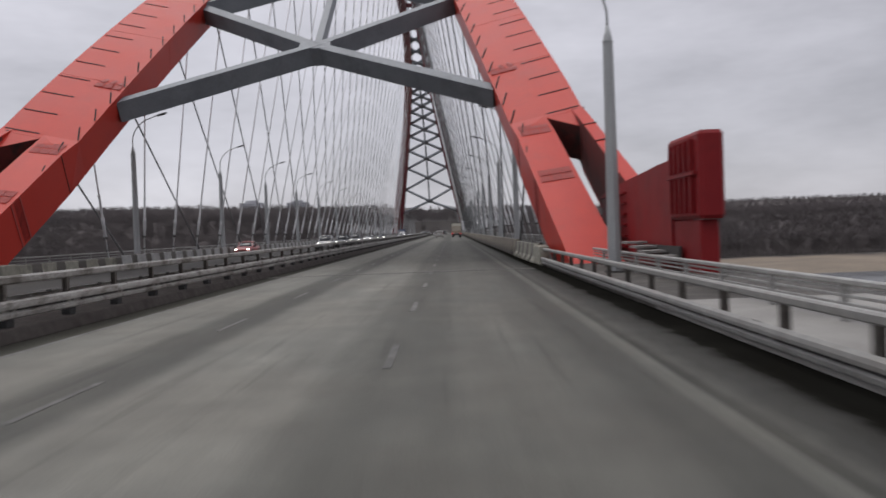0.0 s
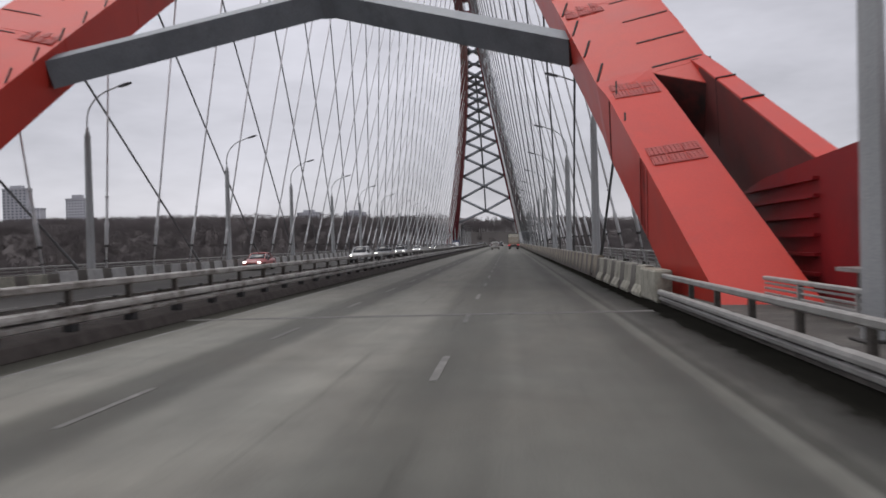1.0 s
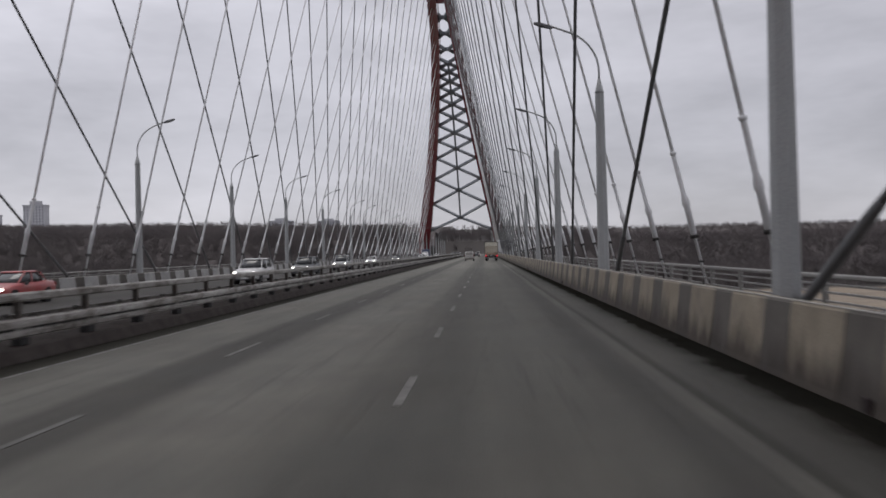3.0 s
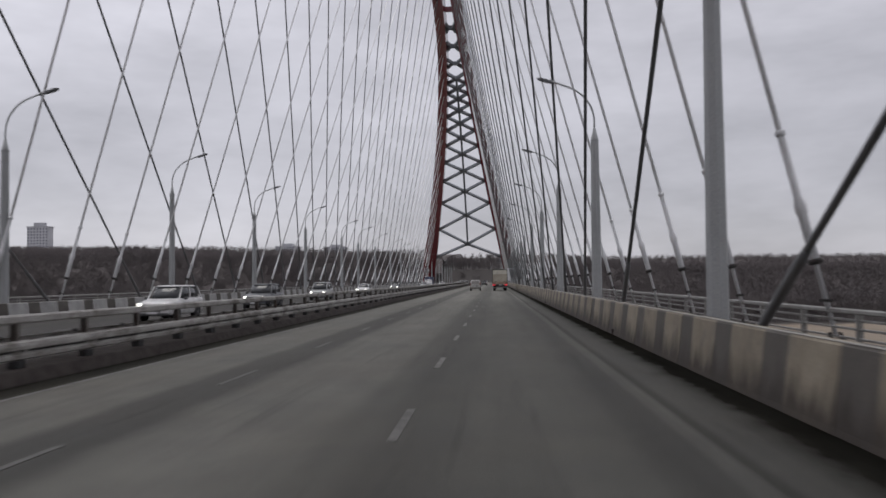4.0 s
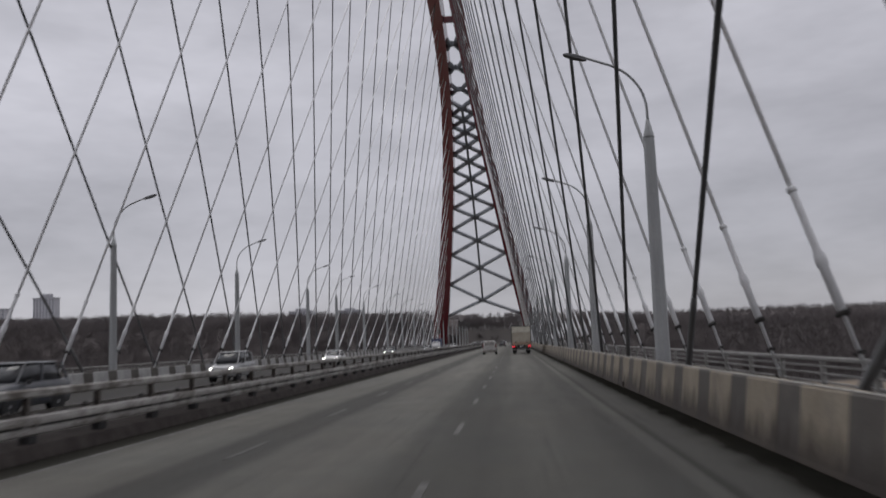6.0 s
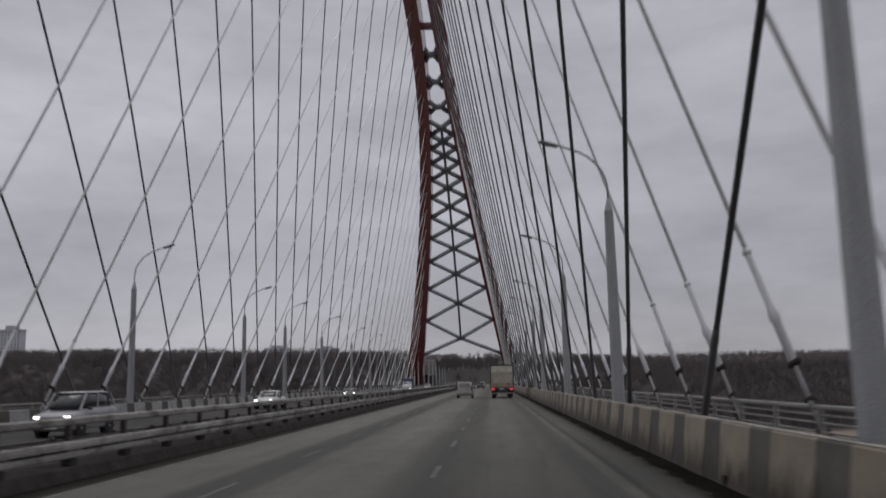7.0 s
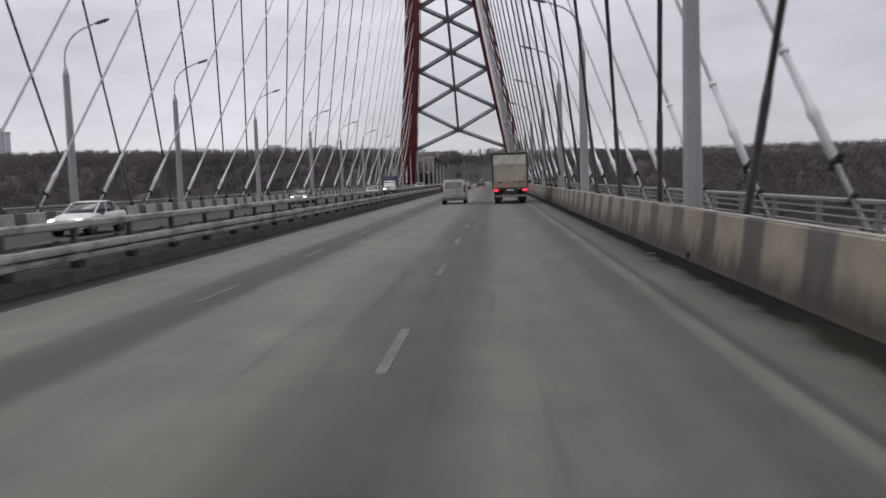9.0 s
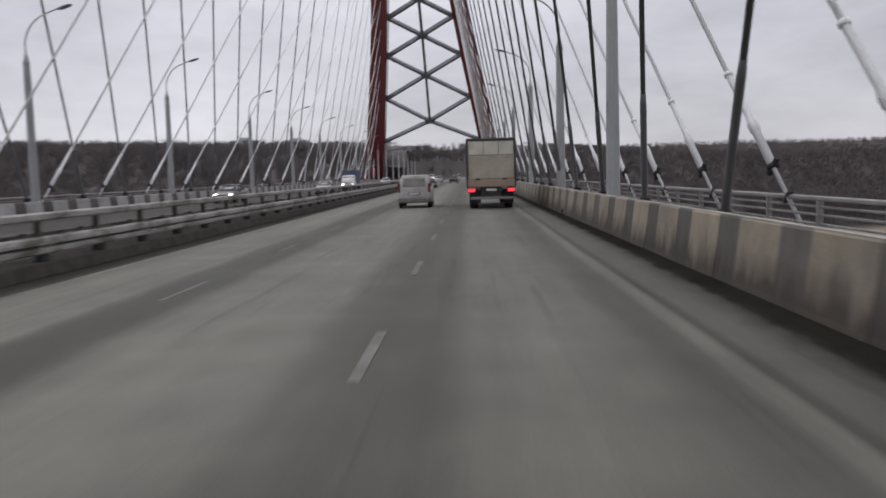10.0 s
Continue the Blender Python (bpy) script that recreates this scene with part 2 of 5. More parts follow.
def splash(m):
    """Road dirt thrown up against a barrier, with a ragged upper edge."""
    n, l = m.node_tree.nodes, m.node_tree.links
    b = n["Principled BSDF"]
    src = b.inputs["Base Color"].links[0].from_socket
    co = n.new("ShaderNodeTexCoord")
    info = n.new("ShaderNodeObjectInfo")
    ad = n.new("ShaderNodeVectorMath")
    l.new(co.outputs["Object"], ad.inputs[0])
    l.new(info.outputs["Location"], ad.inputs[1])
    sp = n.new("ShaderNodeSeparateXYZ")
    l.new(ad.outputs[0], sp.inputs[0])
    nz = n.new("ShaderNodeTexNoise")
    nz.inputs["Scale"].default_value, nz.inputs["Detail"].default_value = 1.9, 8
    nz.inputs["Roughness"].default_value = 0.68
    streaks = n.new("ShaderNodeMapping")
    streaks.inputs["Scale"].default_value = (1.0, 1.0, 0.3)
    l.new(ad.outputs[0], streaks.inputs[0])
    l.new(streaks.outputs[0], nz.inputs["Vector"])
    ma = n.new("ShaderNodeMath")
    ma.operation = "MULTIPLY_ADD"
    ma.inputs[1].default_value = -1.25
    l.new(nz.outputs[0], ma.inputs[0])
    l.new(sp.outputs[2], ma.inputs[2])
    rg = n.new("ShaderNodeMapRange")
    rg.inputs[1].default_value, rg.inputs[2].default_value = -0.50, 0.02
    rg.inputs[3].default_value, rg.inputs[4].default_value = 0.9, 0.0
    l.new(ma.outputs[0], rg.inputs[0])
    mx = n.new("ShaderNodeMixRGB")
    mx.inputs[2].default_value = (0.036, 0.028, 0.022, 1)
    l.new(rg.outputs[0], mx.inputs[0])
    l.new(src, mx.inputs[1])
    l.new(mx.outputs[0], b.inputs["Base Color"])
    return m


splash(CONCRETE)
WEST_CONCRETE = mat("west_barrier_concrete", (0.30, 0.298, 0.29), (0.40, 0.397, 0.385), scale=1.6, fine=35, rough=0.85, bump=0.35, spots=((0.21, 0.205, 0.197), 0.50, 0.72), vary=0.10)
BLACKBAND = mat("barrier_black_paint", (0.080, 0.072, 0.063), (0.11, 0.10, 0.088), scale=1.8, fine=35, rough=0.8, bump=0.3, spots=((0.118, 0.109, 0.094), 0.56, 0.76), vary=0.15)
splash(BLACKBAND)
CAP_EDGE = mat("pale_capping", (0.27, 0.257, 0.23), (0.36, 0.347, 0.315), scale=1.5, rough=0.8, spots=((0.252, 0.243, 0.225), 0.5, 0.7))
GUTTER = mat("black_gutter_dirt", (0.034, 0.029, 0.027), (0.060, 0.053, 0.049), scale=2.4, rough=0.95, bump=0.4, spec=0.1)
KERB = mat("dirty_kerb_concrete", (0.16, 0.15, 0.135), (0.24, 0.225, 0.20), scale=1.2, rough=0.9, bump=0.4, spots=((0.08, 0.073, 0.065), 0.45, 0.7))
SLAB = mat("walkway_slab", (0.22, 0.21, 0.195), (0.29, 0.28, 0.26), scale=0.8, rough=0.85, bump=0.3)
WALK_DIRTY = mat("dirty_walkway", (0.07, 0.065, 0.06), (0.115, 0.107, 0.098), scale=1.3, rough=0.92, bump=0.5, spots=((0.17, 0.16, 0.145), 0.54, 0.72), spec=0.15)
GALV = mat("dull_galvanised_steel", (0.23, 0.226, 0.213), (0.32, 0.315, 0.298), scale=2.5, fine=50, rough=0.55, metal=0.35, bump=0.08, spots=((0.20, 0.185, 0.165), 0.52, 0.75))
GALV_DIRTY = mat("road_dirt_galvanised_steel", (0.27, 0.258, 0.24), (0.40, 0.388, 0.365), scale=3.2, fine=34, rough=0.6, metal=0.15, bump=0.12, stretch=(1, 0.45, 1), spots=((0.115, 0.102, 0.086), 0.47, 0.62), grain=0.25)
RAIL_POST = mat("stained_rail_post", (0.075, 0.066, 0.058), (0.13, 0.115, 0.10), scale=4.0, fine=30, rough=0.75, metal=0.1, bump=0.15, spots=((0.05, 0.042, 0.036), 0.5, 0.7))
JOINT_SEAL = mat("joint_seal", (0.075, 0.072, 0.065), (0.11, 0.106, 0.097), scale=1.5, rough=0.85, spots=((0.125, 0.121, 0.11), 0.52, 0.7))
WORN_STEEL = mat("road_worn_steel", (0.10, 0.098, 0.092), (0.15, 0.146, 0.138), scale=2.0, rough=0.6, metal=0.2)
GALV_PALE = mat("pale_galvanised_steel", (0.279, 0.275, 0.262), (0.369, 0.365, 0.348), scale=2.5, fine=50, rough=0.55, metal=0.3, bump=0.08, spots=((0.197, 0.184, 0.164), 0.52, 0.75))
GALV_DARK = mat("dark_steel_bracket", (0.035, 0.033, 0.032), (0.06, 0.056, 0.052), scale=5, rough=0.7, metal=0.3)
POLE = mat("galvanised_lamp_pole", (0.302, 0.311, 0.311), (0.338, 0.347, 0.347), scale=0.8, fine=40, rough=0.5, metal=0.2, bump=0.015, vary=0.05)
LAMP_HEAD = mat("lamp_housing", (0.05, 0.05, 0.055), (0.09, 0.09, 0.095), scale=6, rough=0.5)
RED = mat("arch_red_paint", (0.435, 0.034, 0.023), (0.49, 0.045, 0.030), scale=0.5, fine=16, rough=0.5, bump=0.04, spots=((0.36, 0.0414, 0.0325), 0.55, 0.8), spec=0.15, grain=0.05)


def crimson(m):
    """Shade and haze put into the paint: deeper crimson towards the crown and the far bank, with a glossier coat."""
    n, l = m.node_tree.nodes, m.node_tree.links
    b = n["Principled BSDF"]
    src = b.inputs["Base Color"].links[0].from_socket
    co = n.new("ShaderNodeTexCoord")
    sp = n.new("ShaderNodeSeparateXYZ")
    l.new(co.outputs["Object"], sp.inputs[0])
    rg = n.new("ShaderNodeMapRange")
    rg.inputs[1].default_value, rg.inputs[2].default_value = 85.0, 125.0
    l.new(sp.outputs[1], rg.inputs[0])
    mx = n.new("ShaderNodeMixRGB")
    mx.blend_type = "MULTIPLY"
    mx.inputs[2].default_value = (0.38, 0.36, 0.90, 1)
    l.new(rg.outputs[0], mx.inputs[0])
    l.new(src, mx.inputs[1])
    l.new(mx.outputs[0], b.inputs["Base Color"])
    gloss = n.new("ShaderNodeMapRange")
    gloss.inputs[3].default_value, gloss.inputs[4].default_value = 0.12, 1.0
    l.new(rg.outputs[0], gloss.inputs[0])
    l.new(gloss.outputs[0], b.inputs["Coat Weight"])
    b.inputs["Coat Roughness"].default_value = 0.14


# one red paint; its darkening along y is painted shade
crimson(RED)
LIMB_STAIN = mat("stained_stiffener_band", (0.23, 0.022, 0.018), (0.31, 0.03, 0.023), scale=1.6, fine=20, rough=0.65, bump=0.2, stretch=(1, 1, 0.4), spots=((0.11, 0.014, 0.012), 0.5, 0.68), spec=0.1)
# stained red, darkened by the deep shade between the limbs put into its colour
LIMB_SIDE = mat("shaded_stained_limb_side", (0.095, 0.023, 0.021), (0.15, 0.031, 0.028), scale=0.8, rough=0.7, bump=0.1, spots=((0.08, 0.022, 0.02), 0.5, 0.72))
# the shade inside the fork is painted into this stained near-black red
RECESS = mat("shaded_stained_recess", (0.09, 0.022, 0.02), (0.135, 0.030, 0.027), scale=0.9, rough=0.85, bump=0.2, spots=((0.03, 0.024, 0.022), 0.45, 0.65))
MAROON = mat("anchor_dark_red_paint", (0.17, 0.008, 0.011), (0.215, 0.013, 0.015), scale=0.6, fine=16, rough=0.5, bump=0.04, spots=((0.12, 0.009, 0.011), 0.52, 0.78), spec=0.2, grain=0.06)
RED_DARK = mat("bolted_splice_red", (0.28, 0.032, 0.026), (0.36, 0.046, 0.036), scale=6, rough=0.6)
GROOVE = mat("open_joint_black", (0.015, 0.010, 0.010), (0.03, 0.018, 0.016), scale=5, rough=0.9)
BRACE = mat("brace_grey_paint", (0.155, 0.17, 0.188), (0.195, 0.21, 0.228), scale=0.7, fine=20, rough=0.5, bump=0.04, spots=((0.11, 0.12, 0.135), 0.5, 0.75))
# one kind of sheath in two tones, shaded and lit, painted as colour
CABLE_SHADED = mat("shaded_cable_sheath", (0.12, 0.122, 0.126), (0.165, 0.168, 0.172), scale=1.0, rough=0.5, bump=0.02, vary=0.1)
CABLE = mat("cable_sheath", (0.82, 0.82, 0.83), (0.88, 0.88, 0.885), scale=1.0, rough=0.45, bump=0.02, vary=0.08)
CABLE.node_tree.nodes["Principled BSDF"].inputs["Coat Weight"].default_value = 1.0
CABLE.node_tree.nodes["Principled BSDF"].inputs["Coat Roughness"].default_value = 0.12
SOCKET = mat("anchor_tube_steel", (0.56, 0.565, 0.57), (0.66, 0.665, 0.67), scale=1.5, rough=0.5, metal=0.0, vary=0.06)
RUBBER = mat("black_rubber", (0.016, 0.016, 0.017), (0.03, 0.03, 0.03), scale=8, rough=0.85)
GLASS_DARK = mat("dark_car_glass", (0.02, 0.022, 0.025), (0.035, 0.037, 0.04), scale=2, rough=0.12, bump=0)
PLASTIC = mat("dark_plastic", (0.025, 0.025, 0.026), (0.05, 0.05, 0.05), scale=5, rough=0.6)
PLATE = mat("plate_white", (0.5, 0.5, 0.5), (0.6, 0.6, 0.6), scale=6, rough=0.5)
TAIL = mat("lit_tail_lamp", (0.9, 0.03, 0.05), (0.9, 0.05, 0.07), scale=5, rough=0.3, bump=0, emit=0.9)
TAIL_OFF = mat("tail_lamp_red", (0.13, 0.022, 0.02), (0.18, 0.03, 0.028), scale=5, rough=0.25, bump=0)
HEAD = mat("lit_headlamp", (1.0, 0.97, 0.9), (1.0, 0.98, 0.93), scale=5, rough=0.2, bump=0, emit=5.0)
CHROME = mat("wheel_alloy", (0.3, 0.3, 0.31), (0.42, 0.42, 0.43), scale=7, rough=0.4, metal=0.7)
WATER = mat("river_water", (0.10, 0.105, 0.11), (0.13, 0.135, 0.14), scale=0.02, fine=0.5, rough=0.16, bump=0.25, dist=0.15)
PALE_CONCRETE = mat("fresh_barrier_concrete", (0.21, 0.203, 0.165), (0.315, 0.304, 0.25), scale=2.2, fine=30, rough=0.88, bump=0.4, spots=((0.13, 0.122, 0.10), 0.48, 0.68), vary=0.10)
GROUND = mat("dry_grass_ground", (0.15, 0.115, 0.082), (0.24, 0.195, 0.145), scale=0.02, fine=0.8, rough=0.95, bump=0.3, dist=0.2, spots=((0.10, 0.08, 0.06), 0.48, 0.7))
def litter(m):
    """Dark leaf litter and scrub beyond the edge of the woods."""
    n, l = m.node_tree.nodes, m.node_tree.links
    b = n["Principled BSDF"]
    src = b.inputs["Base Color"].links[0].from_socket
    co = n.new("ShaderNodeTexCoord")
    sp = n.new("ShaderNodeSeparateXYZ")
    l.new(co.outputs["Object"], sp.inputs[0])
    nz = n.new("ShaderNodeTexNoise")
    nz.inputs["Scale"].default_value = 0.05
    l.new(co.outputs["Object"], nz.inputs["Vector"])
    ad = n.new("ShaderNodeMath")
    ad.operation = "MULTIPLY_ADD"
    ad.inputs[1].default_value = 40.0
    l.new(nz.outputs[0], ad.inputs[0])
    l.new(sp.outputs[1], ad.inputs[2])
    rg = n.new("ShaderNodeMapRange")
    rg.inputs[1].default_value, rg.inputs[2].default_value = 428.0, 446.0
    l.new(ad.outputs[0], rg.inputs[0])
    mx = n.new("ShaderNodeMixRGB")
    mx.inputs[2].default_value = (0.045, 0.039, 0.036, 1)
    l.new(rg.outputs[0], mx.inputs[0])
    l.new(src, mx.inputs[1])
    l.new(mx.outputs[0], b.inputs["Base Color"])


litter(GROUND)
TWIG = mat("bare_twigs", (0.155, 0.139, 0.139), (0.197, 0.176, 0.174), scale=0.03, fine=1.5, rough=0.95, bump=0, spots=((0.176, 0.155, 0.143), 0.55, 0.75), spec=0.1)
def translucent(m, share):
    """Bare crowns: light filters through, and the mass of twigs faces the sky as one."""
    n, l = m.node_tree.nodes, m.node_tree.links
    b, o = n["Principled BSDF"], n["Material Output"]
    tr = n.new("ShaderNodeBsdfTranslucent")
    geo = n.new("ShaderNodeNewGeometry")
    mixn = n.new("ShaderNodeMix")
    mixn.data_type = "VECTOR"
    mixn.inputs[0].default_value = 0.65
    mixn.inputs[5].default_value = (0.0, -0.6, 0.8)
    l.new(geo.outputs["Normal"], mixn.inputs[4])
    unit = n.new("ShaderNodeVectorMath")
    unit.operation = "NORMALIZE"
    l.new(mixn.outputs[1], unit.inputs[0])
    l.new(unit.outputs[0], b.inputs["Normal"])
    l.new(unit.outputs[0], tr.inputs["Normal"])
    l.new(b.inputs["Base Color"].links[0].from_socket, tr.inputs[0])
    mx = n.new("ShaderNodeMixShader")
    mx.inputs[0].default_value = share
    l.new(b.outputs[0], mx.inputs[1])
    l.new(tr.outputs[0], mx.inputs[2])
    l.new(mx.outputs[0], o.inputs[0])


translucent(TWIG, 0.5)
# brown of the added sheet that brightens the gaps in the woods
WOODS_BACKING = mat("scrub", (0.092, 0.0816, 0.08), (0.132, 0.118, 0.114), scale=0.5, fine=3.0, rough=0.95, bump=0.3, dist=0.3, spec=0.05, grain=0.25)
WHITE_PANEL = mat("tower_wall", (0.50, 0.50, 0.53), (0.58, 0.58, 0.61), scale=0.08, fine=2, rough=0.8)
GREY_PANEL = mat("tower_wall_grey", (0.38, 0.38, 0.405), (0.45, 0.45, 0.475), scale=0.08, fine=2, rough=0.8)
PANE = mat("window_pane", (0.16, 0.17, 0.20), (0.22, 0.23, 0.26), scale=0.2, rough=0.2, bump=0)


def car_paint(name, c, dirt=(0.22, 0.20, 0.18)):
    m = mat(name, tuple(v * 0.92 for v in c), c, scale=1.2, fine=30, rough=0.38, bump=0.0, spots=(dirt, 0.42, 0.72))
    m.node_tree.nodes["Principled BSDF"].inputs["Coat Weight"].default_value = 0.3
    return m


# ---- mesh helpers ----
class Shape:
    """Collects vertices and faces of one mesh; faces carry a material slot and a smooth flag."""

    def __init__(self):
        self.v, self.f, self.m, self.s = [], [], [], []

    def face(self, pts, m=0, smooth=False):
        i = len(self.v)
        self.v.extend(tuple(p) for p in pts)
        self.f.append(tuple(range(i, i + len(pts))))
        self.m.append(m)
        self.s.append(smooth)

    def loft(self, rings, m=0, smooth=False, cap=True, closed=True):
        i, k = len(self.v), len(rings[0])
        for r in rings:
            self.v.extend(tuple(p) for p in r)
        for a in range(len(rings) - 1):
            for j in range(k if closed else k - 1):
                q = (j + 1) % k
                self.f.append((i + a * k + j, i + a * k + q, i + (a + 1) * k + q, i + (a + 1) * k + j))
                self.m.append(m)
                self.s.append(smooth)
        if cap and closed:
            self.f.append(tuple(i + j for j in reversed(range(k))))
            self.f.append(tuple(i + (len(rings) - 1) * k + j for j in range(k)))
            self.m += [m, m]
            self.s += [False, False]
        return self

    def box(self, x0, y0, z0, x1, y1, z1, m=0, bevel=0.0):
        if bevel <= 0:
            ring = lambda z: [(x0, y0, z), (x1, y0, z), (x1, y1, z), (x0, y1, z)]
            return self.loft([ring(z0), ring(z1)], m)
        b = bevel

        def ring2(z, o):
            return [(x0 + b + o * 0, y0 + o, z), (x1 - b, y0 + o, z), (x1 - o, y0 + b, z), (x1 - o, y1 - b, z), (x1 - b, y1 - o, z), (x0 + b, y1 - o, z), (x0 + o, y1 - b, z), (x0 + o, y0 + b, z)]
        return self.loft([ring2(z0, b * 0.8), ring2(z0 + b, 0), ring2(z1 - b, 0), ring2(z1, b * 0.8)], m)

    def tube(self, p0, p1, r0, r1=None, n=10, m=0, smooth=True):
        return self.path([p0, p1], [r0, r0 if r1 is None else r1], n, m, smooth)

    def path(self, pts, radii, n=10, m=0, smooth=True):
        pts = [Vector(p) for p in pts]
        rings = []
        up = None
        for i, p in enumerate(pts):
            t = (pts[min(i + 1, len(pts) - 1)] - pts[max(i - 1, 0)]).normalized()
            if up is None:
                up = Vector((1, 0, 0)) if abs(t.x) < 0.9 else Vector((0, 1, 0))
            u = (up - t * up.dot(t)).normalized()
            w = t.cross(u)
            r = radii[i] if isinstance(radii, (list, tuple)) else radii
            rings.append([p + (u * math.cos(2 * math.pi * j / n) + w * math.sin(2 * math.pi * j / n)) * r for j in range(n)])
        return self.loft(rings, m, smooth)

    def prism(self, profile, axis, a, b, m=0, smooth=False):
        """Extrudes a closed profile of (u, v) pairs along x or y from a to b."""
        f = (lambda t: [(t, u, v) for u, v in profile]) if axis == "x" else (lambda t: [(u, t, v) for u, v in profile])
        return self.loft([f(a), f(b)], m, smooth)

    def mesh(self, name, mats):
        me = bpy.data.meshes.new(name)
        me.from_pydata(self.v, [], self.f)
        for x in (mats if isinstance(mats, (list, tuple)) else [mats]):
            me.materials.append(x)
        me.polygons.foreach_set("material_index", self.m)
        me.polygons.foreach_set("use_smooth", self.s)
        bm = bmesh.new()
        bm.from_mesh(me)
        bmesh.ops.recalc_face_normals(bm, faces=bm.faces)
        bm.to_mesh(me)
        bm.free()
        me.update()
        return me


def part(name, shape, material, parent=None, label="", place=None):
    """Links a shape (or a shared mesh) as one object, under parent if given."""
    me = shape if isinstance(shape, bpy.types.Mesh) else shape.mesh(name, material)
    ob = new(name, me)
    if parent is not None:
        ob.parent = parent
    if place is not None:
        ob.matrix_basis = place
    if label:
        tagged(ob, label)
    return ob


def thing(name, label, category, group="", kind="", place=None):
    ob = tagged(new(name), label, category, group, kind)
    if place is not None:
        ob.matrix_basis = place
    return ob


# ---- plan of the bridge (metres; y runs along it) ----
AXIS = -9.01
ARCH = -9.12
MID = 217.0
HALF_SPAN = 176.5
RISE = 63.5
Y0, Y1 = -60.0, 640.0


def arch_z(y):
    return RISE * (1 - (abs(y - MID) / HALF_SPAN) ** 2.3)


def slim(z, s):
    """The near foot of the right-hand arch is a little slimmer on its inner side."""
    return 0.42 * max(0.0, 1 - z / 30.0) if s == 1 else 0.0


def inner_half(z, s=-1):
    return 14.2 - 0.216 * z + slim(z, s)


def leg_width(z, s=-1):
    return -slim(z, s) + 4.6 - 2.35 * max(0.0, min(1.0, (z - 10) / 50))


def leg_depth(z):
    return 2.5 - 0.3 * max(0.0, min(1.0, z / 60))


# ---- ground, river, road ----
def ground_height(x, y):
    base = -19.0
    bank = 1 / (1 + math.exp(-(y - 300) / 6.0)) * 1.5
    hill = max(0.0, min(1.0, (y - 432) / 95.0))
    hill = hill * hill * (3 - 2 * hill) * 22.0
    far = max(0.0, min(1.0, (y - 560) / 700.0)) * 30.0
    right = max(0.0, min(1.0, (x - 20) / 90.0)) * max(0.0, min(1.0, (y - 440) / 80.0)) * 7.0
    left = max(0.0, min(1.0, (-x - 60) / 300.0)) * max(0.0, min(1.0, (y - 450) / 150.0)) * 9.0
    z = base + bank + hill + far + left - right + 0.8 * noise.noise(Vector((x / 60, y / 60, 0)))
    near_road = max(0.0, 1 - max(0.0, abs(x - AXIS) - 26) / 30.0)
    if y < 660:
        z = min(z, z * (1 - near_road) + min(z, -1.2) * near_road)
    back = max(0.0, min(1.0, (-200 - y) / 120.0)) * 14.0
    return z + back


def build_ground():
    xs = [-4500, -3000, -2000, -1300, -900] + list(range(-640, 641, 20)) + [900, 1300, 2000, 3000, 4500]
    ys = [-3000, -1500, -700, -400, -300, -200, -100, 0, 100, 200, 260] + list(range(280, 720, 12)) + [760, 820, 900, 1000, 1150, 1300, 1600, 2000, 3000, 4600]
    s = Shape()
    s.v = [(x, y, ground_height(x, y)) for y in ys for x in xs]
    k = len(xs)
    for j in range(len(ys) - 1):
        for i in range(k - 1):
            s.f.append((j * k + i, j * k + i + 1, (j + 1) * k + i + 1, (j + 1) * k + i))
            s.m.append(0)
            s.s.append(True)
    tagged(part("ground", s, GROUND), "dry brown grass flats rising to a wooded bank", "ground", kind="structure")
    w = Shape()
    w.face([(-4400, -190, -18.2), (4400, -190, -18.2), (4400, 297, -18.2), (-4400, 297, -18.2)])
    tagged(part("water", w, WATER), "pale grey river water under the bridge", "water", kind="structure")


build_ground()

road = Shape().box(-8.35, Y0, -0.35, 4.35, Y1, 0.0)
tagged(part("road", road, ASPHALT), "worn grey asphalt carriageway with pale wheel tracks", "road", kind="structure")
opp = Shape().box(AXIS - 13.35, Y0, -0.35, -9.67, Y1, 0.0)
tagged(part("road", opp, ASPHALT_FAR), "worn grey asphalt carriageway for oncoming traffic", "road", kind="structure")

deck = Shape()
deck.prism([(AXIS - 18.6, -0.6), (AXIS - 18.6, -0.02), (AXIS + 18.6, -0.02), (AXIS + 18.6, -0.6), (AXIS + 12, -3.2), (AXIS - 12, -3.2)], "y", Y0, Y1)
deck.v = [(x, y, z - 0.34) for x, y, z in deck.v]
tagged(part("bridge_deck", deck, KERB), "long grey bridge deck carrying both carriageways", "bridge deck", kind="structure")
for s in (1, -1):
    a, b = sorted((AXIS + s * 13.35, AXIS + s * 18.6))
    for y0, y1, surface, label in ((Y0, 18.0, SLAB, "pale concrete service walkway behind the guard rail"), (18.0, Y1, WALK_DIRTY, "dirty dark service walkway behind the barrier")):
        tagged(part("pavement", Shape().box(a, y0, -0.35, b, y1, 0.16), surface), label, "pavement", kind="structure")
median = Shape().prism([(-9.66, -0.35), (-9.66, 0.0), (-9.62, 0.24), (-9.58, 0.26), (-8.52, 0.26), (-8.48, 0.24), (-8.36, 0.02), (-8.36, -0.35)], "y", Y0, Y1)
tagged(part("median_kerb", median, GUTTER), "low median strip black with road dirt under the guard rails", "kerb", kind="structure")

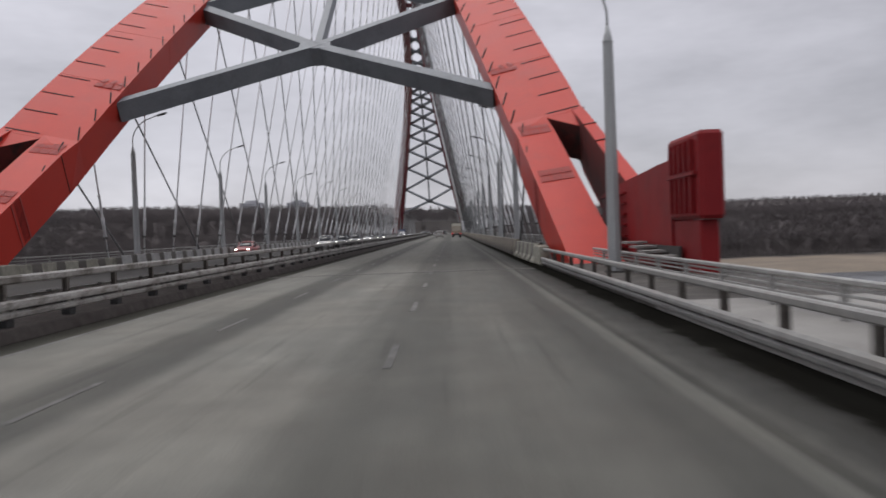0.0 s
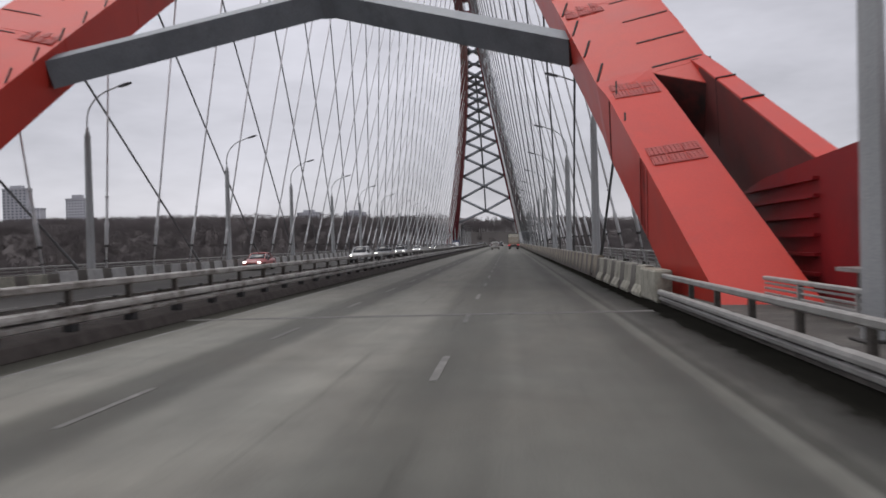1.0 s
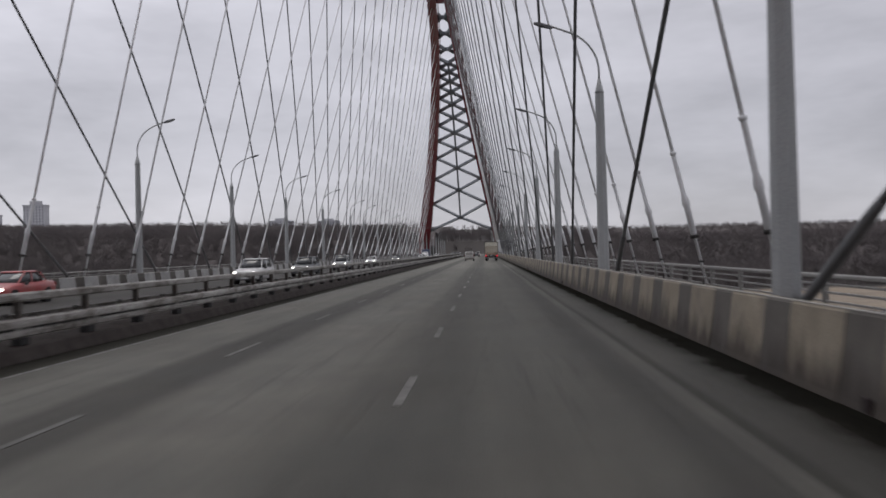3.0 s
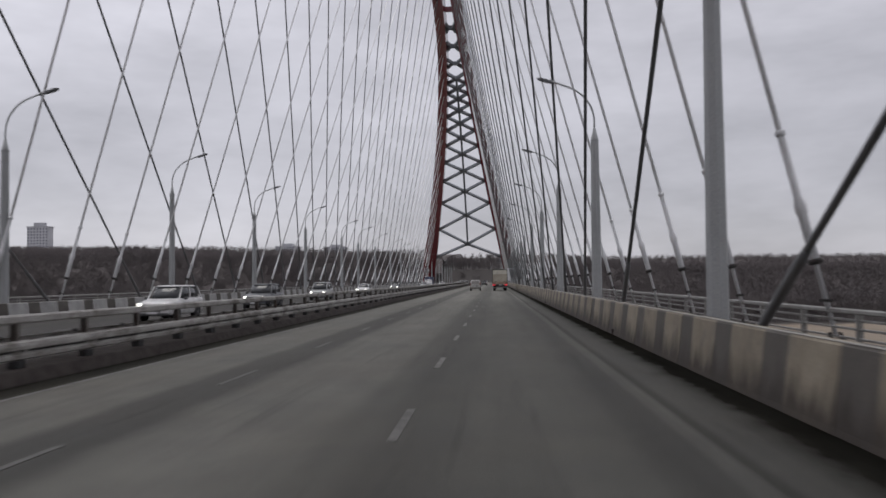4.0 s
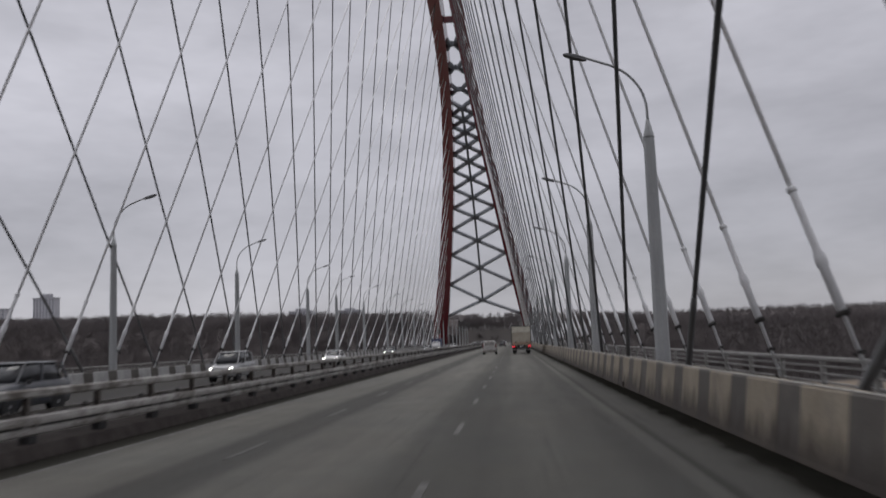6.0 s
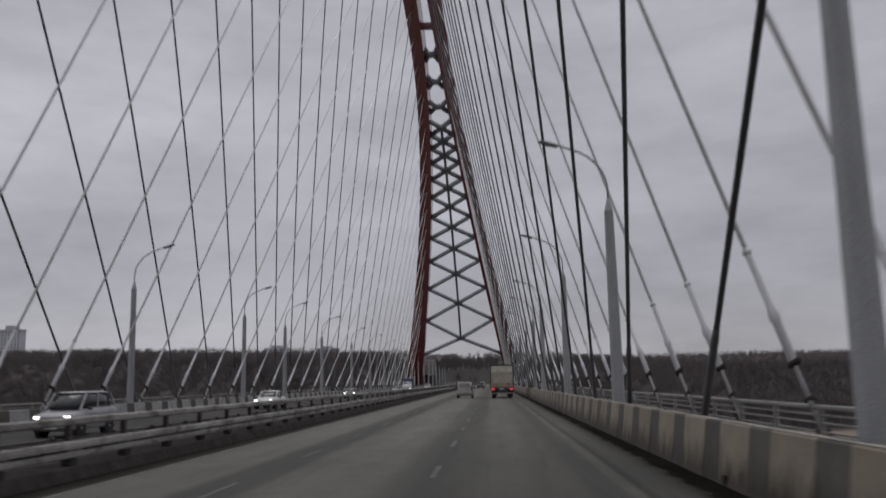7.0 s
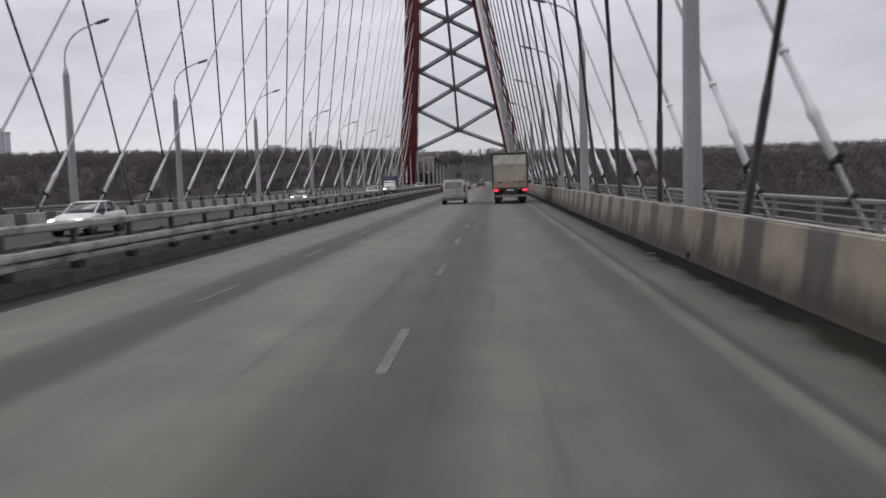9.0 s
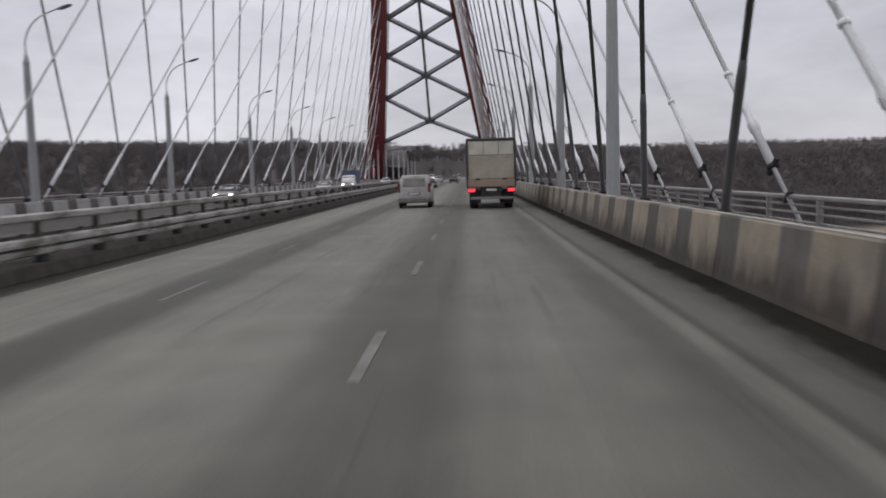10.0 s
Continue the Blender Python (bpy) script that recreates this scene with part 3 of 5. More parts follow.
# lane markings
faint_mesh = Shape().box(-0.05, -1.2, 0.0, 0.05, 1.2, 0.006).mesh("lane_dash", PAINT_FAINT)
dash_mesh = Shape().box(-0.06, -1.2, 0.0, 0.06, 1.2, 0.006).mesh("lane_dash", PAINT_LINE)
marks = thing("lane_marking", "faded white dashed lane lines on worn asphalt", "road marking", kind="structure")
for x, first, dash in ((-0.95, 4.5, dash_mesh), (-4.7, 1.8, faint_mesh)):
    for i in range(-4, 52):
        part("dash", dash, None, marks, place=pose(x + 0.01 * math.sin(i * 2.3), first + 8 * i, 0.001, 0, 0, 0.2 * math.sin(i * 1.7)))
for x in (AXIS * 2 + 0.95, AXIS * 2 + 4.7):
    for i in range(-2, 50):
        part("dash", dash_mesh, None, marks, place=pose(x, 3.0 + 8 * i, 0.001))
for x, w, start in ((-7.55, 0.07, Y0), (AXIS * 2 + 7.55, 0.07, Y0)):
    line = Shape().box(x - w / 2, start, 0.0, x + w / 2, 430, 0.005)
    part("edge_line", line, PAINT_EDGE, marks, "almost worn away edge line")

joint = thing("expansion_joint", "steel expansion joint set across the carriageway", "expansion joint", kind="structure")
for dy in (0.0, 0.32):
    part("steel_edge", Shape().box(-8.33, 37.3 + dy, -0.02, 3.7, 37.37 + dy, 0.008), WORN_STEEL, joint)
part("seal", Shape().box(-8.33, 37.375, -0.02, 3.7, 37.615, 0.003), JOINT_SEAL, joint, "grey rubber seal worn level with the road")


# ---- arches ----
def ring(c, wdir, ddir, w, d):
    return [c + wdir * (w / 2) * a + ddir * (d / 2) * b for a, b in ((-1, -1), (1, -1), (1, 1), (-1, 1))]


def arch_frame(y, s):
    """Centre, outward and upward directions of the arch box at y, on side s."""
    z = arch_z(y)
    def centre(t):
        q = arch_z(t)
        return Vector((ARCH + s * (inner_half(q, s) + leg_width(q, s) / 2), t, q))
    t = (centre(y + 0.5) - centre(y - 0.5)).normalized()
    wdir = Vector((s, 0, 0.216)).normalized()
    wdir = (wdir - t * wdir.dot(t)).normalized()
    ddir = t.cross(wdir)
    if ddir.z < 0:
        ddir = -ddir
    return centre(y), wdir, ddir


FORK = 49.5


def build_arch(s):
    arch = thing("steel_arch", "tall red painted steel box arch leaning in over the road", "bridge arch", "arches of the bridge", "structure")
    lo, hi = FORK, 2 * MID - FORK
    n = 58
    ys = [lo + (hi - lo) * i / n for i in range(n + 1)]
    for i in range(n):
        sh = Shape()
        rings = []
        for y in (ys[i] + 0.012, (ys[i] + ys[i + 1]) / 2, ys[i + 1] - 0.012):
            c, w, d = arch_frame(y, s)
            z = arch_z(y)
            rings.append(ring(c, w, d, leg_width(z, s), leg_depth(z)))
        sh.loft(rings)
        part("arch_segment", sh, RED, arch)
        # backing inside the open joint
        c, w, d = arch_frame(ys[i + 1], s)
        z = arch_z(ys[i + 1])
        if i < n - 1:
            t = w.cross(d).normalized()
            core = Shape().loft([ring(c - t * 0.05, w, d, leg_width(z, s) - 0.05, leg_depth(z) - 0.05), ring(c + t * 0.05, w, d, leg_width(z, s) - 0.05, leg_depth(z) - 0.05)])
            part("joint_core", core, RED_DARK, arch)
    for near in (True, False):
        def my(y):
            return y if near else 2 * MID - y
        # short open joints on the upper face, from both edges
        for i in range(15):
            y = my(49.8 + 1.75 * i)
            c, w, d = arch_frame(y, s)
            z = arch_z(y)
            t = w.cross(d).normalized()
            top = c + d * (leg_depth(z) / 2 + 0.004)
            W = leg_width(z, s)
            sh = Shape()
            for a0, a1 in ((0.02, 0.47),):
                p0, p1 = top + w * W * a0, top + w * W * a1
                sh.loft([[p0 - t * 0.055, p0 + t * 0.055, p0 + t * 0.055 + d * 0.01, p0 - t * 0.055 + d * 0.01], [p1 - t * 0.055, p1 + t * 0.055, p1 + t * 0.055 + d * 0.01, p1 - t * 0.055 + d * 0.01]])
            part("open_joint", sh, GROOVE, arch, "narrow black joint")
            sh = Shape()
            p0 = top - w * (W * 0.48)
            rise = t if t.z > 0 else -t
            p1 = p0 + w * 0.5 + rise * 1.3
            q = w * 0.045
            sh.loft([[p0 - q, p0 + q, p0 + q + d * 0.03, p0 - q + d * 0.03], [p1 - q, p1 + q, p1 + q + d * 0.03, p1 - q + d * 0.03]])
            part("cleat", sh, GROOVE, arch, "thin dark stiffener")
        # inner limb down to the deck
        c, w, d = arch_frame(my(FORK), s)
        z = arch_z(FORK)
        W, D = leg_width(z, s), leg_depth(z)
        t = (arch_frame(my(FORK - 0.5), s)[0] - c).normalized()
        a = c - w * (W / 2 - 1.05)
        foot = Vector((ARCH + s * 15.95, my(35.2), -2.6))
        dirn = (foot - a).normalized()
        wd = (Vector((s, 0, 0.1)) - dirn * dirn.dot(Vector((s, 0, 0.1)))).normalized()
        dd = dirn.cross(wd)
        if dd.z < 0:
            dd = -dd
        limb = Shape().loft([ring(a - t * 0.3, w, d, 2.1, D + 0.02), ring(a + dirn * 1.6, wd, dd, 2.15, D + 0.1), ring(foot, wd, dd, 2.3, 2.9)])
        part("inner_limb", limb, RED, arch, "straight red box limb running down to the deck")
        # rows of bolted splice plates on the limb
        length = (foot - a).length
        for k in (-0.42, 0.05, 0.355):
            for j in (-1, 0, 1):
                m0 = a + dirn * (length * k + 0.3) + dd * ((D + 0.1 + k * 0.4) / 2 + 0.02) + wd * (j * 0.58)
                if k < 0:
                    yy = my(FORK + 5.6)
                    c2, w2, d2 = arch_frame(yy, s)
                    m0 = c2 - w2 * (leg_width(arch_z(yy), s) / 2 - 1.05 - j * 0.58) + d2 * (leg_depth(arch_z(yy)) / 2 + 0.015)
                for row in (-0.31, 0.31):
                    m1 = m0 + dirn * row - dd * 0.008
                    plate = Shape().loft([ring(m1 - dirn * 0.27, wd, dd, 0.54, 0.02), ring(m1 + dirn * 0.27, wd, dd, 0.54, 0.02)])
                    for u in (-0.2, -0.07, 0.07, 0.2):
                        for v in (-0.2, -0.07, 0.07, 0.2):
                            p = m1 + wd * u + dirn * v
                            plate.tube(p, p + dd * 0.03, 0.026, n=6)
                    part("splice_plate", plate, RED_DARK, arch, "bolted splice plate")
        m0 = a + dirn * (length * 0.36) - wd * 1.09
        p = m0 + dirn * 0.42 + wd * 0.005
        part("stained_band", Shape().loft([ring(p - dd * 1.24, wd, dirn, 0.03, 0.84), ring(p + dd * 1.24, wd, dirn, 0.03, 0.84)]), LIMB_STAIN, arch, "dark stained strip between the stiffeners")
        p = a + dirn * (length * 0.10) - wd * 1.088
        part("open_joint", Shape().loft([ring(p - dd * 1.25, wd, dirn, 0.02, 0.05), ring(p + dd * 1.25, wd, dirn, 0.02, 0.05)]), GROOVE, arch, "narrow black joint")
        for k, inset, rise in ((0.065, 0.74, 1.15), (0.19, 0.94, 0.6)):
            p = a + dirn * (length * k + 0.3) + dd * (D / 2 + 0.06) - wd * inset
            top = p - dirn * rise + wd * (rise * 0.22)
            part("cleat", Shape().loft([ring(p, wd, dd, 0.07, 0.06), ring(top, wd, dd, 0.07, 0.06)]), GROOVE, arch, "thin dark stiffener")
        for o in (0.0, 0.84):
            p = m0 + dirn * o
            part("side_stiffener", Shape().loft([ring(p - dd * 1.3, wd, dirn, 0.07, 0.12), ring(p + dd * 1.3, wd, dirn, 0.07, 0.12)]), RED_DARK, arch)
        # wedge that closes the fork on a slant
        lo_, hi_ = c - w * (W / 2 - 2.1), c + w * (W / 2 - 0.62)
        tri = [lo_, hi_, hi_ + t * 1.7]
        wedge = Shape().loft([[p - d * (D / 2 - 0.01) for p in tri], [p + d * (D / 2 - 0.002) for p in tri]])
        part("fork_wedge", wedge, RED, arch)
        cut = hi_ + t * 1.7 - lo_
        q = cut.normalized().cross(d).normalized() * 0.012
        p0, p1 = lo_ + cut * 0.02 + q * (1 if q.dot(t) > 0 else -1), lo_ + cut * 0.98 + q * (1 if q.dot(t) > 0 else -1)
        # plate across the fork in the colour of its shade
        part("fork_plate", Shape().loft([ring(p0, q.normalized(), d, 0.02, D - 0.06), ring(p1, q.normalized(), d, 0.02, D - 0.06)]), RECESS, arch, "stained plate closing the fork, shade put into its colour")
        # outer limb, splayed, and the end girder with its anchor block
        b0 = c + w * (W / 2 - 0.31)
        end = Vector((ARCH + s * 17.75, my(38.0), 2.35))
        do = (end - b0).normalized()
        wo = (Vector((s, 0, 0.15)) - do * do.dot(Vector((s, 0, 0.15)))).normalized()
        uo = do.cross(wo)
        if uo.z < 0:
            uo = -uo
        outer = Shape().loft([ring(b0 - t * 0.3, w, d, 0.62, D + 0.02), ring(b0 + do * 1.6 - uo * 0.5, wo, uo, 0.64, D + 1.0), ring(end - uo * 1.2, wo, uo, 0.7, 4.8)])
        part("outer_limb", outer, RED, arch, "upper red limb splayed outward")
        # thin sheet carrying the painted shade on the limb's inner side
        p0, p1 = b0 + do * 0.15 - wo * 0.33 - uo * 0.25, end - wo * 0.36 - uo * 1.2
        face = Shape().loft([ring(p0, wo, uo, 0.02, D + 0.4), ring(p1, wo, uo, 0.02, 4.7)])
        part("limb_side", face, LIMB_SIDE, arch, "stained inner side of the limb, shade put into its colour")
        for k in (0.02, 0.25, 0.47):
            m0 = b0 + do * ((end - b0).length * k)
            band = Shape().loft([ring(m0 - do * 0.035, wo, uo, 0.70, 2.54), ring(m0 + do * 0.035, wo, uo, 0.70, 2.54)])
            part("open_joint", band, GROOVE, arch, "narrow black joint")

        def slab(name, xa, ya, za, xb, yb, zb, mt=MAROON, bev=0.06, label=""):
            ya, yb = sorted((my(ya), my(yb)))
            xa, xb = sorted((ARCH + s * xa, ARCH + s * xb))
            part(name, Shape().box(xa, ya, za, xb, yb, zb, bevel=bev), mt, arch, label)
        plan = [(44.6, 17.2, 18.3, 3.55), (41.0, 17.15, 18.3, 3.65), (38.0, 17.1, 18.2, 3.78), (34.5, 17.05, 18.1, 3.9), (32.0, 17.0, 17.95, 4.0), (29.9, 16.98, 17.75, 4.05)]
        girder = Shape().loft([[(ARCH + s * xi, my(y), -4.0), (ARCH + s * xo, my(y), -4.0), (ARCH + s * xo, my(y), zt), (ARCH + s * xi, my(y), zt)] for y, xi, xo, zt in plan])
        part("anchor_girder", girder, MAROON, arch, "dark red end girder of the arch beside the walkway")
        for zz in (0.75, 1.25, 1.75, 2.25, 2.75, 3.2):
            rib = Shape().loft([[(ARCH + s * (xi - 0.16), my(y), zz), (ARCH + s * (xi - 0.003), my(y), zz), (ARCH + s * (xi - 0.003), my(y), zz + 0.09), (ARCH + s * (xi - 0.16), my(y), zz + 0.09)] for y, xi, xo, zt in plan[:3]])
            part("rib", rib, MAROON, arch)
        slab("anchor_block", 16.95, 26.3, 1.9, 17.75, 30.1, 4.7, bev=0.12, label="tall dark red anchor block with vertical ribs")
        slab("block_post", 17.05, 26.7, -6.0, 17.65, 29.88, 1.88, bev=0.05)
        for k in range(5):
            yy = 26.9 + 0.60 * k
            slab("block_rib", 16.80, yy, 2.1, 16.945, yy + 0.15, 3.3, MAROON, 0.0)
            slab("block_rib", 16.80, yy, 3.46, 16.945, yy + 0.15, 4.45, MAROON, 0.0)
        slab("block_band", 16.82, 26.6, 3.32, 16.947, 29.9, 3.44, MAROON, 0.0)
        # flat steel steps on the walkway behind the foot of the limb
        for k in range(4):
            slab("step_plate", 16.05, 28.6 + 1.5 * k, 0.62 + 0.14 * k, 16.85, 29.8 + 1.5 * k, 0.70 + 0.14 * k, GALV, 0.0)
        slab("step_frame", 16.85, 28.5, 0.55, 16.93, 35.2, 1.0, GALV_DARK, 0.0)
    return arch


for s in (1, -1):
    build_arch(s)

# ---- bracing between the arches ----
CENTRES = [373.5, 359.5, 347.5, 337.0, 328.25, 319.75, 312.0, 305.0, 298.8, 293.2, 287.8]
LIGHT = [279.5, 270.0, 260.0]
RUNGS = [250.0, 239.6, 229.3, 219.6]


def beam(name, p0, p1, w, h, parent, material=BRACE, up=None):
    p0, p1 = Vector(p0), Vector(p1)
    t = (p1 - p0).normalized()
    up = Vector(up) if up is not None else Vector((0, 0, 1))
    u = (up - t * up.dot(t)).normalized()
    v = t.cross(u)
    part(name, Shape().loft([ring(p0, v, u, w, h), ring(p1, v, u, w, h)]), material, parent)


def arch_point(y, s, inset=0.12):
    z = arch_z(y)
    return Vector((ARCH + s * (inner_half(z, s) + inset), y, z))


def brace_set(flip):
    def fy(y):
        return 2 * MID - y if flip else y
    nodes = []
    for i, y in enumerate(CENTRES):
        lower = y + 6.6 if i == 0 else (CENTRES[i - 1] + y) / 2
        upper = (y + (CENTRES[i + 1] if i + 1 < len(CENTRES) else y - 5.4)) / 2
        nodes.append((y, lower, upper))
    for i, (y, lower, upper) in enumerate(nodes):
        ob = thing("cross_brace", "grey steel X brace spanning between the red arches", "bridge brace", "braces between the arches", "structure")
        c = Vector((ARCH, fy(y), arch_z(y) - (0.2 if i == 0 else 0.0) - (0.22 if i == 0 and flip else 0.0)))
        h = (1.35 if i < 2 else 1.1) if flip else 0.88
        wide = 0.7 if flip else 0.58
        nrm = arch_frame(fy(y), 1)[2]
        for s in (1, -1):
            lo, up = arch_point(fy(lower), s), arch_point(fy(upper), s)
            if i == 0 and flip:
                lo, up = lo - Vector((0, 0, 0.25)), up - Vector((0, 0, 0.25))
            beam("diagonal", c, lo, wide, h, ob, up=nrm)
            beam("diagonal", c, up, wide, h, ob, up=nrm)
        g = Shape().loft([ring(c - nrm * (h / 2 + 0.02), Vector((1, 0, 0)), nrm.cross(Vector((1, 0, 0))), 2.2, 1.3), ring(c + nrm * (h / 2 + 0.02), Vector((1, 0, 0)), nrm.cross(Vector((1, 0, 0))), 2.2, 1.3)])
        part("gusset", g, BRACE, ob)
        if i + 1 < len(CENTRES):
            y2 = CENTRES[i + 1]
            beam("post", c, (ARCH, fy(y2), arch_z(y2)), 0.55, 0.7, ob, up=nrm)
    for y in LIGHT:
        ob = thing("cross_brace", "short grey brace narrowing at its middle between the arches", "bridge brace", "braces between the arches", "structure")
        for s in (1, -1):
            z = arch_z(y)
            mid = Vector((ARCH + s * 0.5, fy(y), z))
            for dy in (-2.2, 2.2):
                beam("diagonal", mid, arch_point(fy(y + dy), s), 0.55, 0.8, ob)
        beam("web", (ARCH - 0.7, fy(y), arch_z(y)), (ARCH + 0.7, fy(y), arch_z(y)), 0.9, 0.9, ob)
    for y in RUNGS:
        ob = thing("cross_brace", "red steel rung between the arches at the crown", "bridge brace", "braces between the arches", "structure")
        beam("rung", arch_point(fy(y), 1), arch_point(fy(y), -1), 0.9, 1.0, ob, RED)


brace_set(False)
brace_set(True)

# ---- hangers ----
FEET = [64.3, 83.0, 99.0, 112.0, 123.5, 135.6, 146.0, 155.8, 165.0, 173.5, 181.2, 188.5, 195.7, 203.0, 209.2, 215.2, 221.0]
FEET_WEST = [64.0, 83.0, 99.2, 112.4, 124.5, 136.1, 146.4, 156.2, 165.3, 173.4, 181.2, 189.0, 196.4, 204.0, 210.8, 217.6, 224.1]
REST = [226.5 + 7.3 * i for i in range(20)]
# where a hanger with its foot at the first number meets the arch
MEETS = [(64.3, 50.5), (83.0, 57.3), (99.0, 65.0), (112.0, 72.0), (123.5, 79.5), (135.6, 86.5), (146.0, 94.4), (155.8, 103.6), (165.0, 111.5), (173.5, 120.5), (181.2, 128.8), (188.5, 138.3),
         (195.7, 146.5), (203.3, 157.5), (209.8, 166.0), (217.6, 174.0), (233.2, 190.0), (240.7, 199.0), (256.0, 222.0), (270.7, 246.0), (284.3, 265.0), (298.0, 287.5), (312.0, 305.0), (329.0, 321.5), (343.0, 338.5), (357.0, 353.5), (372.0, 368.0)]
MEETS_WEST = [(64.0, 50.8), (83.0, 57.8), (99.2, 65.3), (112.4, 72.7), (124.5, 80.2), (136.1, 87.3), (146.4, 95.1), (156.2, 102.8), (165.3, 110.6), (173.4, 118.9), (181.2, 127.2), (189.0, 135.5), (196.4, 144.1), (204.0, 152.6), (210.8, 160.9), (217.6, 169.5), (224.1, 179.2)] + MEETS[16:]


# the second family leans the other way, from outside the walkway
OUTER_FEET = [56.4, 63.0, 70.6, 77.9, 84.2, 90.5, 96.9, 103.4, 109.8, 116.2, 122.2, 127.8, 133.9, 140.1, 145.8, 151.9, 158.2, 164.3, 170.3, 176.4, 182.8, 188.7, 194.9, 201.5, 208.4, 215.6, 223.0, 231.0, 239.2, 247.9]
OUTER_FEET_WEST = [57.0, 63.4, 69.8, 76.0, 83.1, 90.0, 96.9, 103.2, 109.7, 115.4, 121.4, 127.6, 133.8, 140.0, 145.6, 151.6, 157.3, 163.2, 169.4, 175.9, 182.0, 188.4, 194.8, 201.5, 208.5, 215.3, 223.0, 230.4, 238.7, 247.2]
OUTER_REST = [257.0, 266.5, 276.8, 287.9, 299.0, 311.2, 323.1, 335.8, 352.0, 372.0]
OUTER_TAIL = [(222.3, 273.0), (230.8, 282.5), (239.0, 292.5), (247.9, 304.0), (257.0, 312.0), (266.5, 320.5), (276.8, 330.0), (287.9, 338.5), (299.7, 346.7), (311.2, 354.5), (323.1, 362.1), (335.8, 369.8), (352.0, 377.0), (372.0, 383.5)]
OUTER_MEETS = [(56.4, 54.3), (63.0, 60.2), (84.0, 84.5), (96.9, 100.0), (103.4, 109.0), (109.8, 117.4), (116.2, 125.4), (122.2, 132.7), (127.8, 140.5), (133.9, 148.5), (140.1, 158.0), (145.8, 169.0), (151.9, 180.5), (158.2, 189.2), (164.3, 198.2), (170.3, 206.5), (176.4, 215.5), (182.8, 226.0), (188.7, 237.5), (194.9, 250.0), (208.4, 260.5)] + OUTER_TAIL
OUTER_MEETS_WEST = [(57.0, 55.0), (76.0, 77.5), (83.1, 85.5), (90.0, 93.8), (96.9, 102.0), (103.2, 109.2), (109.7, 117.8), (115.4, 126.1), (121.4, 134.5), (127.6, 143.2), (133.8, 152.4), (140.0, 160.5), (145.6, 169.2), (151.6, 177.6), (157.3, 187.0), (163.2, 197.3), (169.4, 205.6), (175.9, 215.0), (182.0, 223.5), (188.4, 232.7), (194.8, 242.9), (201.5, 251.8), (208.5, 261.4), (215.3, 272.5), (223.0, 282.1), (230.4, 293.0), (238.7, 304.0), (247.2, 309.0)] + OUTER_TAIL[4:]


